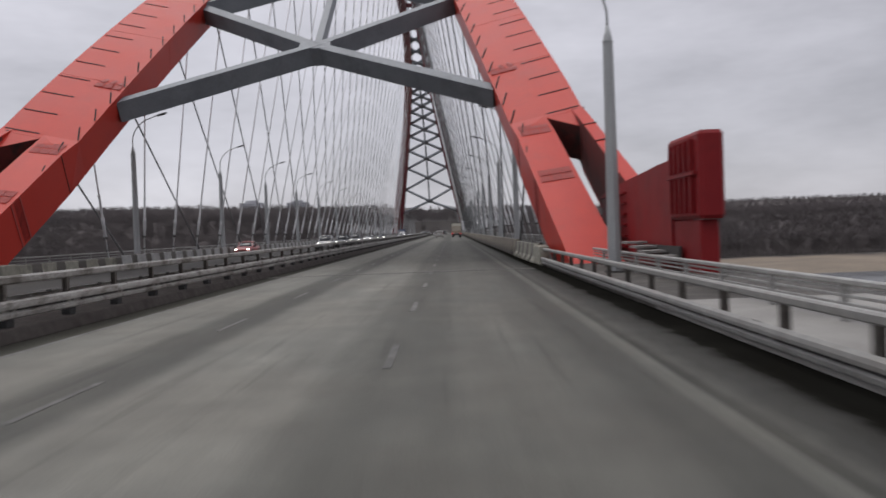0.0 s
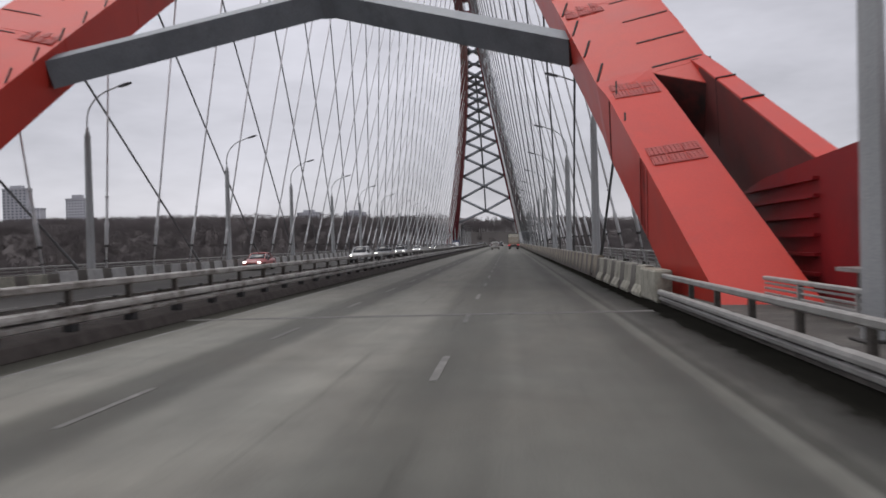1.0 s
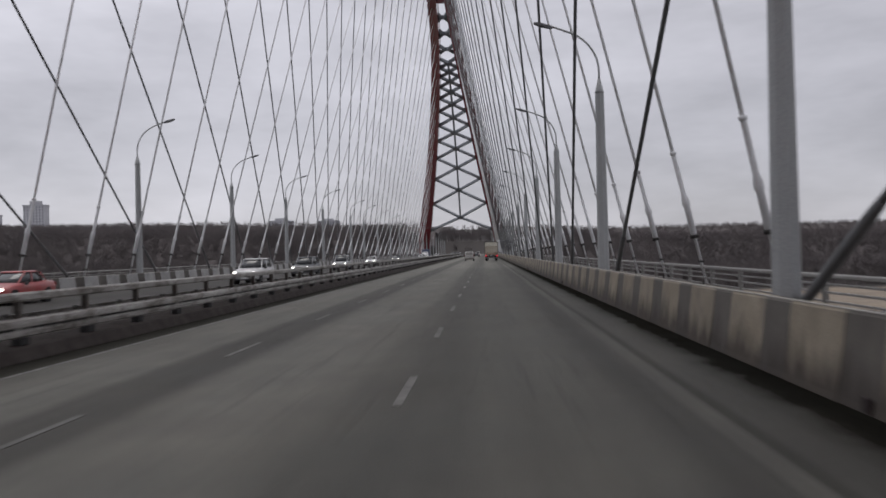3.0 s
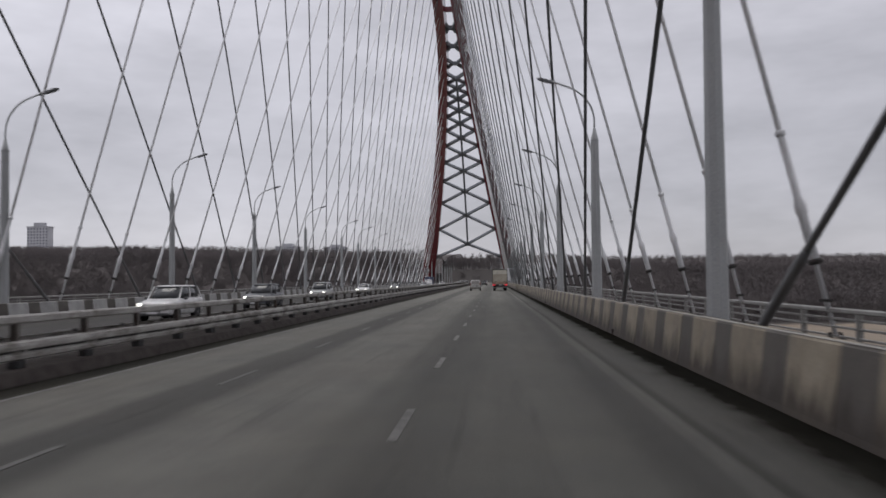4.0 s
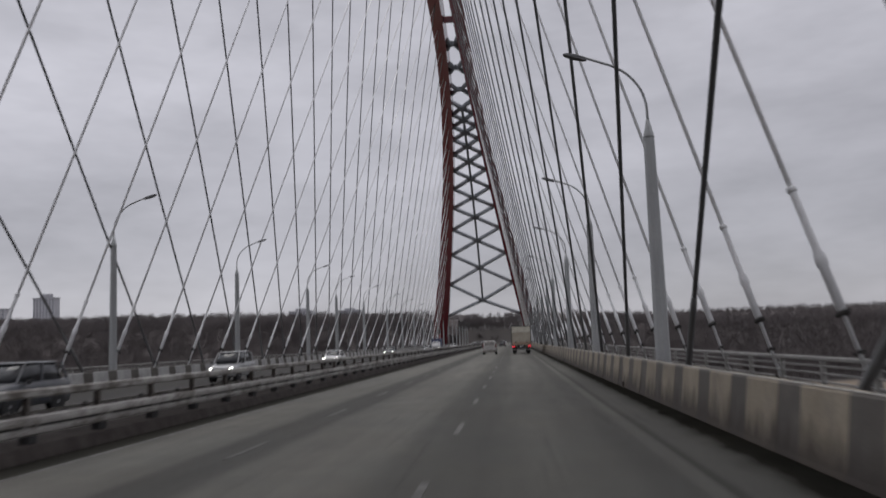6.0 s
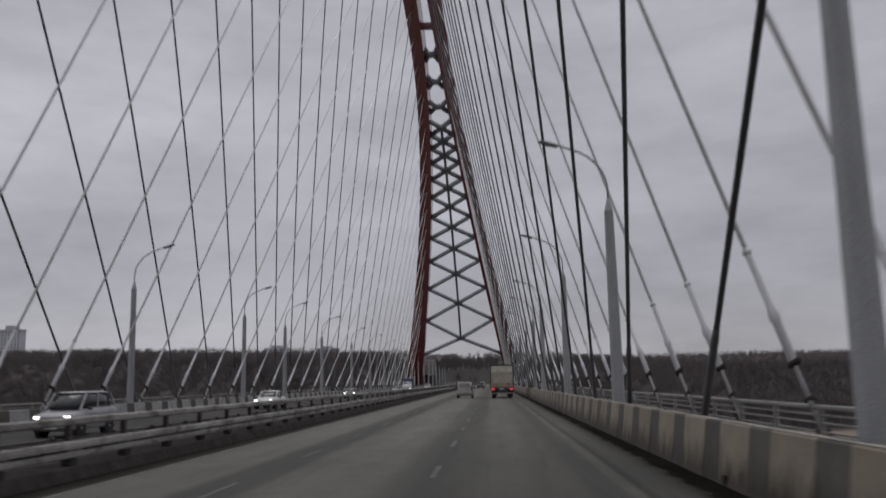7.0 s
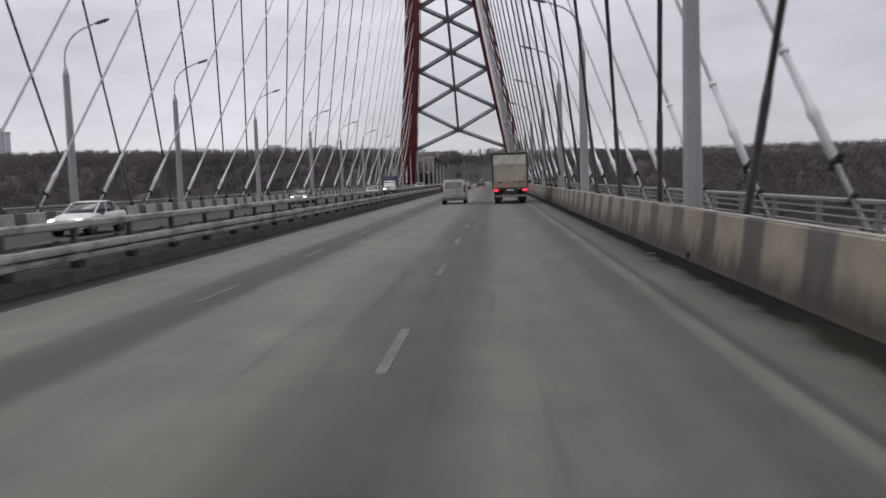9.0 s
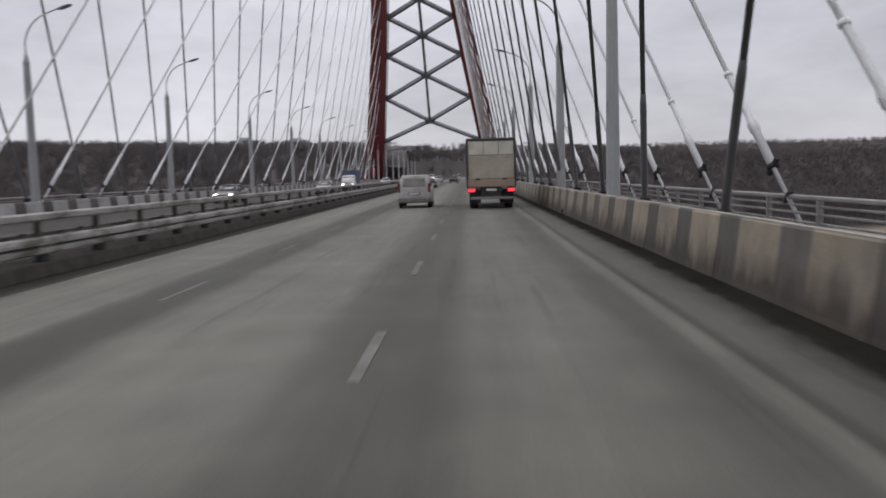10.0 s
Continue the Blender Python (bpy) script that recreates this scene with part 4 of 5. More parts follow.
def build_hanger(s, foot_y, top_y, outer):
    half = {(1, False): 14.35, (1, True): 16.8, (-1, False): 15.6, (-1, True): 14.25}[(s, outer)]
    foot = Vector((ARCH + s * half, foot_y, 0.16))
    z = arch_z(top_y)
    W = leg_width(z)
    top = Vector((ARCH + s * (inner_half(z) + W * (0.62 if outer else 0.3 if s == 1 else 0.45)), top_y, z - 1.0))
    t = (top - foot).normalized()
    # lit tone for the outer family and far hangers, shaded tone for the rest
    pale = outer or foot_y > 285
    ob = thing("hanger_cable", "steel hanger cable in the lit sheath colour with a thick lower anchor tube" if outer else "hanger cable far along the bridge in the lit sheath colour" if pale else "steel hanger cable rising from beside the barrier in the shaded sheath colour", "bridge cable", "hangers of the bridge")
    sheath, sleeve = (CABLE, SOCKET) if pale else (CABLE_SHADED, CABLE_SHADED)
    r = 0.062
    total = (top - foot).length
    a = min(5.2, total * 0.45)
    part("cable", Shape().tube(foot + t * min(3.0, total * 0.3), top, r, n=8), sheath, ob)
    if outer:
        tube = Shape().path([foot + t * 0.4, foot + t * 2.05, foot + t * 2.1, foot + t * 3.1, foot + t * 3.15, foot + t * 3.35, foot + t * 3.5, foot + t * 4.9, foot + t * 5.0], [0.05, 0.05, 0.105, 0.105, 0.13, 0.13, 0.085, 0.08, 0.066], n=10)
        part("anchor_tube", tube, sleeve, ob, "thick stepped anchor tube")
        part("clamp", Shape().path([foot + t * 2.0, foot + t * 2.02, foot + t * 2.12, foot + t * 2.14], [0.08, 0.15, 0.15, 0.08], n=10), GALV_DARK, ob, "dark clamp ring")
        part("clamp", Shape().path([foot + t * 4.88, foot + t * 4.9, foot + t * 5.0, foot + t * 5.02], [0.08, 0.11, 0.11, 0.07], n=10), sleeve, ob)
    else:
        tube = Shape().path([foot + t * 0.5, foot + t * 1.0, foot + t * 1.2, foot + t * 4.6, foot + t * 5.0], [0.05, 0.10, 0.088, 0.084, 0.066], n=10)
        part("anchor_tube", tube, sleeve, ob, "lower sleeve in the sheath colour of its hanger")
    fork = Shape()
    side = Vector((1, 0, 0))
    along = t.cross(side)
    if outer:
        for k in (-1, 1):
            fork.loft([ring(foot + side * 0.11 * k - t * 0.1, side, along, 0.04, 0.22), ring(foot + side * 0.11 * k + t * 0.5, side, along, 0.04, 0.14)])
        fork.tube(foot + side * -0.18 + t * 0.3, foot + side * 0.18 + t * 0.3, 0.07, n=8)
        for d, reach in ((2.07, 0.34), (1.2, 0.24)):
            p = foot + t * d
            part("cross_bar", Shape().loft([ring(p - along * reach, side, t, 0.10, 0.07), ring(p + along * reach, side, t, 0.10, 0.07)]), GALV_DARK, ob, "dark clamp bar")
    else:
        for k in (-1, 1):
            p0 = foot + Vector((0, 0.26 * k, 0.0))
            fork.loft([ring(p0, side, Vector((0, 1, 0)), 0.20, 0.11), ring(foot + t * 1.25 + Vector((0, 0.05 * k, 0)), side, along, 0.20, 0.09)])
        fork.tube(foot + side * -0.16 + t * 1.1, foot + side * 0.16 + t * 1.1, 0.08, n=8)
    part("fork_end", fork, GALV_DARK, ob, "dark pinned fork")
    part("foot_plate", Shape().box(foot.x - 0.3, foot.y - 0.4, 0.162, foot.x + 0.3, foot.y + 0.4, 0.22, bevel=0.02), GALV_DARK, ob)


for s in (1, -1):
    meets = MEETS if s == 1 else MEETS_WEST
    for y in (FEET if s == 1 else FEET_WEST) + [r + (0.0 if s == 1 else 4.6) for r in REST]:
        top = float(np.interp(y, [a for a, b in meets], [b for a, b in meets]))
        build_hanger(s, y, top, False)
    feet, meets = (OUTER_FEET, OUTER_MEETS) if s == 1 else (OUTER_FEET_WEST, OUTER_MEETS_WEST)
    for y in feet + OUTER_REST:
        build_hanger(s, y, float(np.interp(y, [a for a, b in meets], [b for a, b in meets])), True)

# ---- concrete barriers along the outer edges ----
BLOCK = 2.765
BAR_Y0 = 42.6


def barrier_meshes():
    prof = [(0.0, 0.0), (0.02, 0.08), (0.055, 0.32), (0.14, 1.03), (0.17, 1.06), (0.40, 1.06), (0.43, 1.03), (0.46, 0.0)]
    light = Shape().prism(prof, "y", 0.0, 1.726).mesh("barrier_block", CONCRETE)
    dark = Shape().prism([(u + (0.004 if i in (0, 1, 2, 3) else 0.0), v) for i, (u, v) in enumerate(prof)], "y", 0.0, 1.034).mesh("barrier_band", BLACKBAND)
    # freshly cast blocks near the joint: a lumpy foot spills onto the road
    fresh = []
    for k in range(3):
        rings = []
        for i in range(15):
            y = 1.72 * i / 14
            lump = 0.5 + 0.5 * noise.noise(Vector((y * 2.3, k * 7.7, 1.0))) + 0.35 * noise.noise(Vector((y * 6.0, k * 3.1, 5.0)))
            lift = 0.10 + 0.10 * noise.noise(Vector((y * 3.1, k * 5.3, 9.0)))
            o = -0.075 * max(0.0, lump)
            rings.append([(o, y, 0.0), (o - 0.01, y, lift), (0.02 + o * 0.4, y, lift + 0.10), (0.09, y, 0.34), (0.15, y, 0.93), (0.18, y, 0.96), (0.40, y, 0.96), (0.43, y, 0.93), (0.46, y, 0.0)])
        fresh.append(Shape().loft(rings).mesh("barrier_block", PALE_CONCRETE))
    low = Shape().prism([(u + (0.012 if i < 4 else 0.0), v * 0.905) for i, (u, v) in enumerate(prof)], "y", 0.0, 1.034).mesh("barrier_band", BLACKBAND)
    return light, dark, fresh, low


light_m, dark_m, fresh_m, low_m = barrier_meshes()
west_m = light_m.copy()
west_m.materials[0] = WEST_CONCRETE
for s, label in ((1, "stained concrete parapet barrier painted with dark upright bands"), (-1, "banded concrete parapet barrier beside the oncoming lanes")):
    ob = thing("concrete_barrier", label, "barrier", kind="structure")
    x = AXIS + s * 13.18
    n = 130
    for i in range(n):
        y = BAR_Y0 + BLOCK * i
        jit = (0.012 if i < 5 else 0.004) * math.sin(i * 2.9)
        if s == 1:
            m1, m2 = pose(x + jit, y, 0), pose(x + jit, y + 1.728, 0)
        else:
            m1, m2 = pose(x + jit, y + 1.72, -0.1, 0, 0, 180), pose(x + jit, y + 2.76, -0.1, 0, 0, 180)
        part("block", fresh_m[i % 3] if i < 5 else light_m if s == 1 else west_m, None, ob, place=m1)
        part("band", low_m if i < 5 else dark_m, None, ob, place=m2)
    part("barrier_end", Shape().box(min(x, x + s * 0.5), BAR_Y0 - 2.6, 0.0, max(x, x + s * 0.5), BAR_Y0 - 0.01, 0.92, bevel=0.05), PALE_CONCRETE, ob, "plain grey end block")
    top = Shape().box(min(x + s * 0.165, x + s * 0.24), BAR_Y0 + 5 * BLOCK, 1.061 - (0.1 if s < 0 else 0), max(x + s * 0.165, x + s * 0.24), BAR_Y0 + n * BLOCK, 1.077 - (0.1 if s < 0 else 0), bevel=0.006)
    part("capping", top, CAP_EDGE, ob, "pale worn capping edge")


# ---- steel guard rails ----
def w_beam(x, z, y0, y1, face, h=0.31):
    """Corrugated rail: a proud upper wave over a flatter lower one, facing +x or -x."""
    o = face * 0.083
    prof = [(0, -h / 2), (o * 0.55, -h * 0.42), (o * 0.62, -h * 0.22), (o * 0.1, -h * 0.08), (o * 0.1, -h * 0.01), (o, h * 0.05), (o * 1.05, h * 0.22), (o * 0.9, h * 0.40), (0, h / 2)]
    back = [(u - face * 0.012, v) for u, v in reversed(prof)]
    return Shape().prism([(x + u, z + v) for u, v in prof + back], "y", y0, y1)


def round_rail(x, z, y0, y1, w=0.16, h=0.18):
    prof = [(x - w / 2, z - h * 0.3), (x - w * 0.3, z - h / 2), (x + w * 0.3, z - h / 2), (x + w / 2, z - h * 0.3), (x + w / 2, z + h * 0.3), (x + w * 0.3, z + h / 2), (x - w * 0.3, z + h / 2), (x - w / 2, z + h * 0.3)]
    return Shape().prism(prof, "y", y0, y1)


def post_mesh(h, face):
    sh = Shape()
    sh.prism([(-0.06, 0.0), (0.06, 0.0), (0.06, 0.012), (0.008, 0.012), (0.008, 0.108), (0.06, 0.108), (0.06, 0.12), (-0.06, 0.12), (-0.06, 0.108), (-0.008, 0.108), (-0.008, 0.012), (-0.06, 0.012)], "x", 0, h)
    sh.v = [(y - 0.06, z - 0.0 - 0.0, x) for x, y, z in sh.v]
    sh.v = [(y, x, z) for x, y, z in sh.v]
    return sh


def guard_rail(x, face, y0, y1, step, label, z0, top, beam, beam_h=0.31, steel=GALV, back=None, rail=(0.17, 0.17)):
    """Posts with a rounded top rail and a corrugated beam on the road side; back: offset of a second beam behind."""
    ob = thing("guard_rail", label, "guard rail", "steel guard rails", "structure")
    part("top_rail", round_rail(x + face * 0.02, top, y0, y1, *rail), steel, ob, "rounded steel top rail")
    part("beam_rail", w_beam(x + face * 0.13, beam, y0, y1, face, beam_h), steel, ob, "corrugated steel rail")
    if back is not None:
        part("beam_rail", w_beam(x - face * back, beam, y0, y1, -face, beam_h), steel, ob, "corrugated steel rail on the far face")
    pm = post_mesh(top - z0, face).mesh("rail_post", RAIL_POST)
    fm = Shape().box(-0.10, -0.15, 0, 0.10, 0.15, 0.15, bevel=0.015).mesh("post_foot", RUBBER)
    reach = 0.02 if back is None else back
    bk = Shape().box(-reach if face > 0 else -0.14, -0.06, beam - 0.1, 0.14 if face > 0 else reach, 0.06, beam + 0.1, bevel=0.015).mesh("rail_block", steel)
    sleeve = Shape().prism([(-0.012, -beam_h * 0.5), (0.012, -beam_h * 0.5), (0.012, beam_h * 0.5), (-0.012, beam_h * 0.5)], "y", -0.18, 0.18).mesh("splice", GALV_DARK)
    # dark strip standing in for the shadow line between the rail's two waves
    groove = Shape().box(-0.016, -1.05, -0.03, 0.016, 1.05, 0.0, bevel=0.006).mesh("groove_dirt", GALV_DARK)
    cap = Shape().box(-0.05, -0.05, -0.03, 0.05, 0.05, 0.045, bevel=0.012).mesh("spacer_cap", GALV_DARK)
    bolt = Shape().tube((0, 0, 0), (0.03 * face, 0, 0), 0.035, n=6).mesh("bolt", GALV_DARK)
    for i in range(int((y1 - y0) / step)):
        y = y0 + 0.6 + step * i
        part("post", pm, None, ob, place=pose(x - face * 0.03, y, z0, 0, 0, 0.8 * math.sin(i * 3.1)))
        part("post_foot", fm, None, ob, "dark bolted post foot" if i == 0 else "", place=pose(x + face * 0.04, y, z0))
        part("rail_block", bk, None, ob, place=pose(x, y, 0))
        part("bolt", bolt, None, ob, place=pose(x + face * 0.13, y, beam))
        part("groove_dirt", groove, None, ob, place=pose(x + face * 0.155, y + step / 2 + 0.1 * math.sin(i * 2.1), beam))
        if back is not None:
            part("spacer_cap", cap, None, ob, place=pose(x - face * (back - 0.06), y + 0.5 + 0.2 * math.sin(i * 4.3), beam + beam_h / 2))
        if i % 2:
            part("splice", sleeve, None, ob, place=pose(x + face * 0.128, y + 0.4, beam))
    return ob


RAIL_Y0 = 99.95 - 0.6 - 2.70 * 40
guard_rail(-8.80, 1, RAIL_Y0, 360, 2.70, "double-sided steel guard rail on the median kerb, grey under road dirt", 0.26, 1.18, 0.60, 0.37, GALV_DIRTY, back=0.62)
guard_rail(AXIS + 13.45, -1, -12.0, 40.6, 2.55, "dull steel guard rail before the concrete barrier begins", 0.16, 0.76, 0.24, steel=GALV, rail=(0.14, 0.13))
guard_rail(AXIS - 13.45, 1, -12.0, 40.6, 2.55, "steel guard rail beside the oncoming lanes before the barrier", 0.16, 0.76, 0.24, steel=GALV, rail=(0.14, 0.13))


def hand_railing(s):
    ob = thing("hand_railing", "pale grey steel pedestrian railing along the walkway edge", "railing", "pedestrian railings", "structure")
    for half, a, b, top, n in ((15.25, -14.0, 36.8, 0.80, 17), (16.5, 46.4, 388.0, 1.13, 113)):
        x = AXIS + s * half
        steel = GALV_PALE if half < 16 else GALV
        part("rail", round_rail(x, top, a, b, 0.13, 0.10), steel, ob)
        for k in (0.22, 0.44, 0.64, 0.82):
            part("rail", round_rail(x, 0.16 + (top - 0.16) * k, a, b, 0.05, 0.05), steel, ob)
        pm = Shape().box(-0.06, -0.05, 0, 0.06, 0.05, top - 0.18, bevel=0.01).mesh("railing_post", steel)
        for i in range(n):
            part("post", pm, None, ob, place=pose(x, a + 0.4 + 3.0 * i, 0.16))


hand_railing(1)
hand_railing(-1)


# ---- street lamps ----
def build_lamp():
    ob = thing("street_lamp", "tall grey galvanised street lamp with a curved arm", "street lamp", "lamps along the bridge")
    part("base", Shape().box(-0.32, -0.32, 0.0, 0.32, 0.32, 0.05, bevel=0.015), GALV_DARK, ob)
    part("pole", Shape().path([(0, 0, 0.05), (0, 0, 4.0), (0, 0, 8.0)], [0.245, 0.212, 0.176], n=8, smooth=False), POLE, ob)
    part("cone_cap", Shape().path([(0, 0, 8.0), (0, 0, 8.05), (0, 0, 8.6)], [0.182, 0.176, 0.05], n=12), POLE, ob)
    pts = [(0, 0, 8.5)]
    for i in range(13):
        a = radians(i * 72 / 12)
        pts.append((1.9 * (1 - math.cos(a)) , 0, 8.9 + 1.75 * math.sin(a)))
    pts.append((2.05, 0, 10.85))
    part("arm", Shape().path(pts, [0.042] * len(pts), n=8), POLE, ob)
    head = Shape()
    rings = []
    for x, w, h in ((1.85, 0.05, 0.05), (1.95, 0.10, 0.09), (2.25, 0.16, 0.10), (2.5, 0.13, 0.07), (2.6, 0.05, 0.03)):
        z = 10.70 + (x - 1.8) * 0.30
        rings.append([(x, -w, z - h * 0.5), (x, w, z - h * 0.5), (x, w * 0.7, z + h * 0.8), (x, -w * 0.7, z + h * 0.8)])
    head.loft(rings)
    part("lamp_head", head, LAMP_HEAD, ob, "flat dark lamp head")
    return ob


lamp = build_lamp()
LAMP_WEST = [-14.0, 7.2, 28.3, 60.6, 83.5, 103.9, 124.6, 145.4, 167.5, 192.1, 207.7, 228.2]
LAMP_EAST = [-14.0, 7.2, 29.4, 62.9, 83.6, 104.2, 125.3, 146.6, 167.9, 192.2, 208.0, 228.2]
LAMP_REST = [252.5, 273.5, 294.5, 315.5, 336.5, 357.5, 378.5, 400, 421, 442, 463, 484, 505, 526]
places = [pose(AXIS - (13.8 if y != 28.3 else 14.5), y, 0.16) for y in LAMP_WEST + LAMP_REST]
places += [pose(AXIS + (13.96 if y != 29.4 else 14.71), y, 0.16, 0, 0, 180) for y in LAMP_EAST + LAMP_REST]
lamp.matrix_basis = places[0]
for m in places[1:]:
    copy_thing(lamp, m)


# ---- small things at the foot of the barrier ----
drain_mesh = Shape().box(-0.02, -0.09, 0.0, 0.10, 0.09, 0.16, bevel=0.012).mesh("drain_spout", GROOVE)
for y in (58.4, 93.9, 129.5, 165.1, 200.7):
    tagged(part("drain_spout", drain_mesh, None, place=pose(AXIS + 13.18, y, 0.02)), "small black drain hole at the barrier foot", "drain", "drains along the barrier")
scrap = Shape().box(-0.08, -0.03, 0.0, 0.08, 0.03, 0.025, bevel=0.006).box(-0.10, -0.045, 0.0, -0.06, 0.045, 0.018)
tagged(part("road_debris", scrap, WORN_STEEL, place=pose(3.72, 166.67, 0.001, 0, 0, 4)), "small bent steel scrap lying in the gutter", "debris")


# ---- woods on the far bank ----
def build_forest():
    rng = np.random.default_rng(7)
    pts = []
    rows = [(430 + 3.6 * i, -370, 310, 4.0) for i in range(38)] + [(570 + 9 * i, -470, 370, 5.4) for i in range(14)] + [(720 + 40 * i, -720, 600, 4.6) for i in range(8)] + [(657 + 6 * i, -120, 60, 3.6) for i in range(9)]
    for row_y, west, east, gap in rows:
        for x in np.arange(west, east, gap):
            tx, ty = x + rng.uniform(-2.6, 2.6), row_y + rng.uniform(-2.4, 2.4)
            if abs(tx - AXIS) < 27 and ty < 655:
                continue
            pts.append((tx, ty))
    pts = np.array(pts)
    n = len(pts)
    base = np.array([ground_height(x, y) - 0.4 for x, y in pts])
    height = rng.uniform(10.5, 14.0, n) * (1 + 0.22 * np.array([noise.noise(Vector((x / 45, y / 45, 3))) for x, y in pts]))
    height = np.where(pts[:, 0] > 15, 12.2 + 0.3 * (height - 12.2), height)
    swell = np.array([noise.noise(Vector((x / 16, y / 40, 8))) for x, y in pts])
    height = np.where((abs(pts[:, 0] - AXIS) < 62) & (pts[:, 1] > 640), height * (0.62 + 0.5 * swell), height)
    k = 180
    c = np.column_stack([pts, base])
    tri = np.empty((n, k + 2, 3, 3))
    lean = rng.uniform(-0.05, 0.05, (n, 2))
    top = c + np.column_stack([lean * height[:, None], height * 0.93])
    for j, ang in enumerate((0.0, 1.57)):
        d = np.array([math.cos(ang), math.sin(ang), 0]) * 0.17
        tri[:, j, 0], tri[:, j, 1], tri[:, j, 2] = c - d, c + d, top
    for j in range(k):
        f = rng.uniform(0.22, 0.93, n)
        p = c + (top - c) * f[:, None]
        a = rng.uniform(0, 2 * math.pi, n)
        ln = height * np.clip(0.09 + 0.5 * (f - 0.18) * (1.25 - f), 0.06, 0.3) * rng.uniform(0.6, 1.15, n)
        rise = rng.uniform(0.2, 1.25, n) * (1.15 - 0.5 * f)
        tip = p + np.column_stack([np.cos(a) * ln, np.sin(a) * ln, rise * ln])
        a2 = a + rng.uniform(-1.2, 1.2, n)
        w = ln * rng.uniform(0.035, 0.10, n)
        q = p + (tip - p) * 0.6 + np.column_stack([np.cos(a2) * w, np.sin(a2) * w, rng.uniform(-0.2, 0.7, n) * w])
        tri[:, j + 2, 0], tri[:, j + 2, 1], tri[:, j + 2, 2] = p, tip, q
    verts = tri.reshape(-1, 3)
    m = n * (k + 2)
    me = bpy.data.meshes.new("forest")
    me.vertices.add(len(verts))
    me.vertices.foreach_set("co", verts.ravel())
    me.loops.add(m * 3)
    me.loops.foreach_set("vertex_index", np.arange(m * 3))
    me.polygons.add(m)
    me.polygons.foreach_set("loop_start", np.arange(0, m * 3, 3))
    me.materials.append(TWIG)
    me.update(calc_edges=True)
    me.validate()
    tagged(new("forest", me), "dense bare brown autumn woods on the far bank", "woods", kind="stuff")


build_forest()


def build_woods_backing():
    """A bumpy sheet added low in the woods, so the dark gaps between the trunks turn mid-tone."""
    rng = np.random.default_rng(11)
    ys = [436.0 + 5 * i for i in range(50)] + [690.0 + 22 * i for i in range(16)]
    s = Shape()
    for lo, hi in ((-700.0, AXIS - 27), (AXIS + 27, 580.0)):
        xs = list(np.linspace(lo, hi, 130))
        base, k = len(s.v), len(xs)
        for j, y in enumerate(ys):
            for x in xs:
                g = ground_height(x, y)
                lift = 0.0 if j == 0 else 7.2 + 1.6 * noise.noise(Vector((x / 9, y / 9, 2))) + rng.uniform(-0.7, 0.7)
                s.v.append((x, y, g - 0.3 + lift))
        for j in range(len(ys) - 1):
            for i in range(k - 1):
                a = base + j * k + i
                s.f.append((a, a + 1, a + k + 1, a + k))
                s.m.append(0)
                s.s.append(True)
    tagged(part("undergrowth", s, WOODS_BACKING), "dark brown backing sheet added to fill the gaps in the bare woods", "undergrowth", kind="stuff")


build_woods_backing()


# ---- distant tower blocks ----
def tower(x, y, w, d, z0, z1, wall, storeys, bays, label, roof=0.0):
    ob = thing("apartment_tower", label, "apartment building", "distant towers")
    part("wall", Shape().box(x - w / 2, y - d / 2, z0, x + w / 2, y + d / 2, z1, bevel=0.3), wall, ob)
    part("parapet", Shape().box(x - w / 2 - 0.4, y - d / 2 - 0.4, z1 - 0.2, x + w / 2 + 0.4, y + d / 2 + 0.4, z1 + 1.4), GREY_PANEL, ob)
    if roof:
        part("roof_house", Shape().box(x - w / 4, y - d / 4, z1 + 1.2, x + w / 4, y + d / 4, z1 + roof, bevel=0.2), GREY_PANEL, ob)
    sh = (z1 - z0) / storeys
    bw = w / bays
    pane = Shape().box(-bw * 0.26, -0.12, -sh * 0.26, bw * 0.26, 0.12, sh * 0.26).mesh("window", PANE)
    for i in range(storeys):
        for j in range(bays):
            part("window", pane, None, ob, place=pose(x - w / 2 + bw * (j + 0.5), y - d / 2 - 0.1, z0 + sh * (i + 0.5)))


tower(-538, 1031, 26, 12, 10, 69, WHITE_PANEL, 17, 7, "tall pale apartment tower above the wooded ridge", 6)
tower(-617, 1031, 32, 14, 10, 84, GREY_PANEL, 20, 6, "tall grey apartment tower on the ridge", 5)
tower(-589, 1024, 18, 14, 10, 58, WHITE_PANEL, 13, 4, "lower stepped apartment block beside the tall tower")
tower(-355, 1500, 38, 30, 20, 62, WHITE_PANEL, 12, 8, "pale apartment block showing over the trees", 6)
tower(-272, 1500, 36, 30, 20, 60, GREY_PANEL, 12, 8, "grey apartment block showing over the trees", 5)


# ---- vehicles ----
def wheel(parent, x, y, r, w):
    t = Shape()
    prof = [(-w / 2, r * 0.62), (-w / 2, r * 0.92), (-w * 0.38, r), (w * 0.38, r), (w / 2, r * 0.92), (w / 2, r * 0.62)]
    n = 20
    t.loft([[(x + u, y + q * math.cos(2 * math.pi * j / n), r + q * math.sin(2 * math.pi * j / n)) for j in range(n)] for u, q in prof], smooth=True)
    tyre = part("wheel", t, RUBBER, parent)
    rim = Shape().tube((x - w * 0.46, y, r), (x + w * 0.46, y, r), r * 0.6, n=16)
    rim.tube((x - w * 0.52, y, r), (x + w * 0.52, y, r), r * 0.18, n=8)
    part("rim", rim, CHROME, tyre)


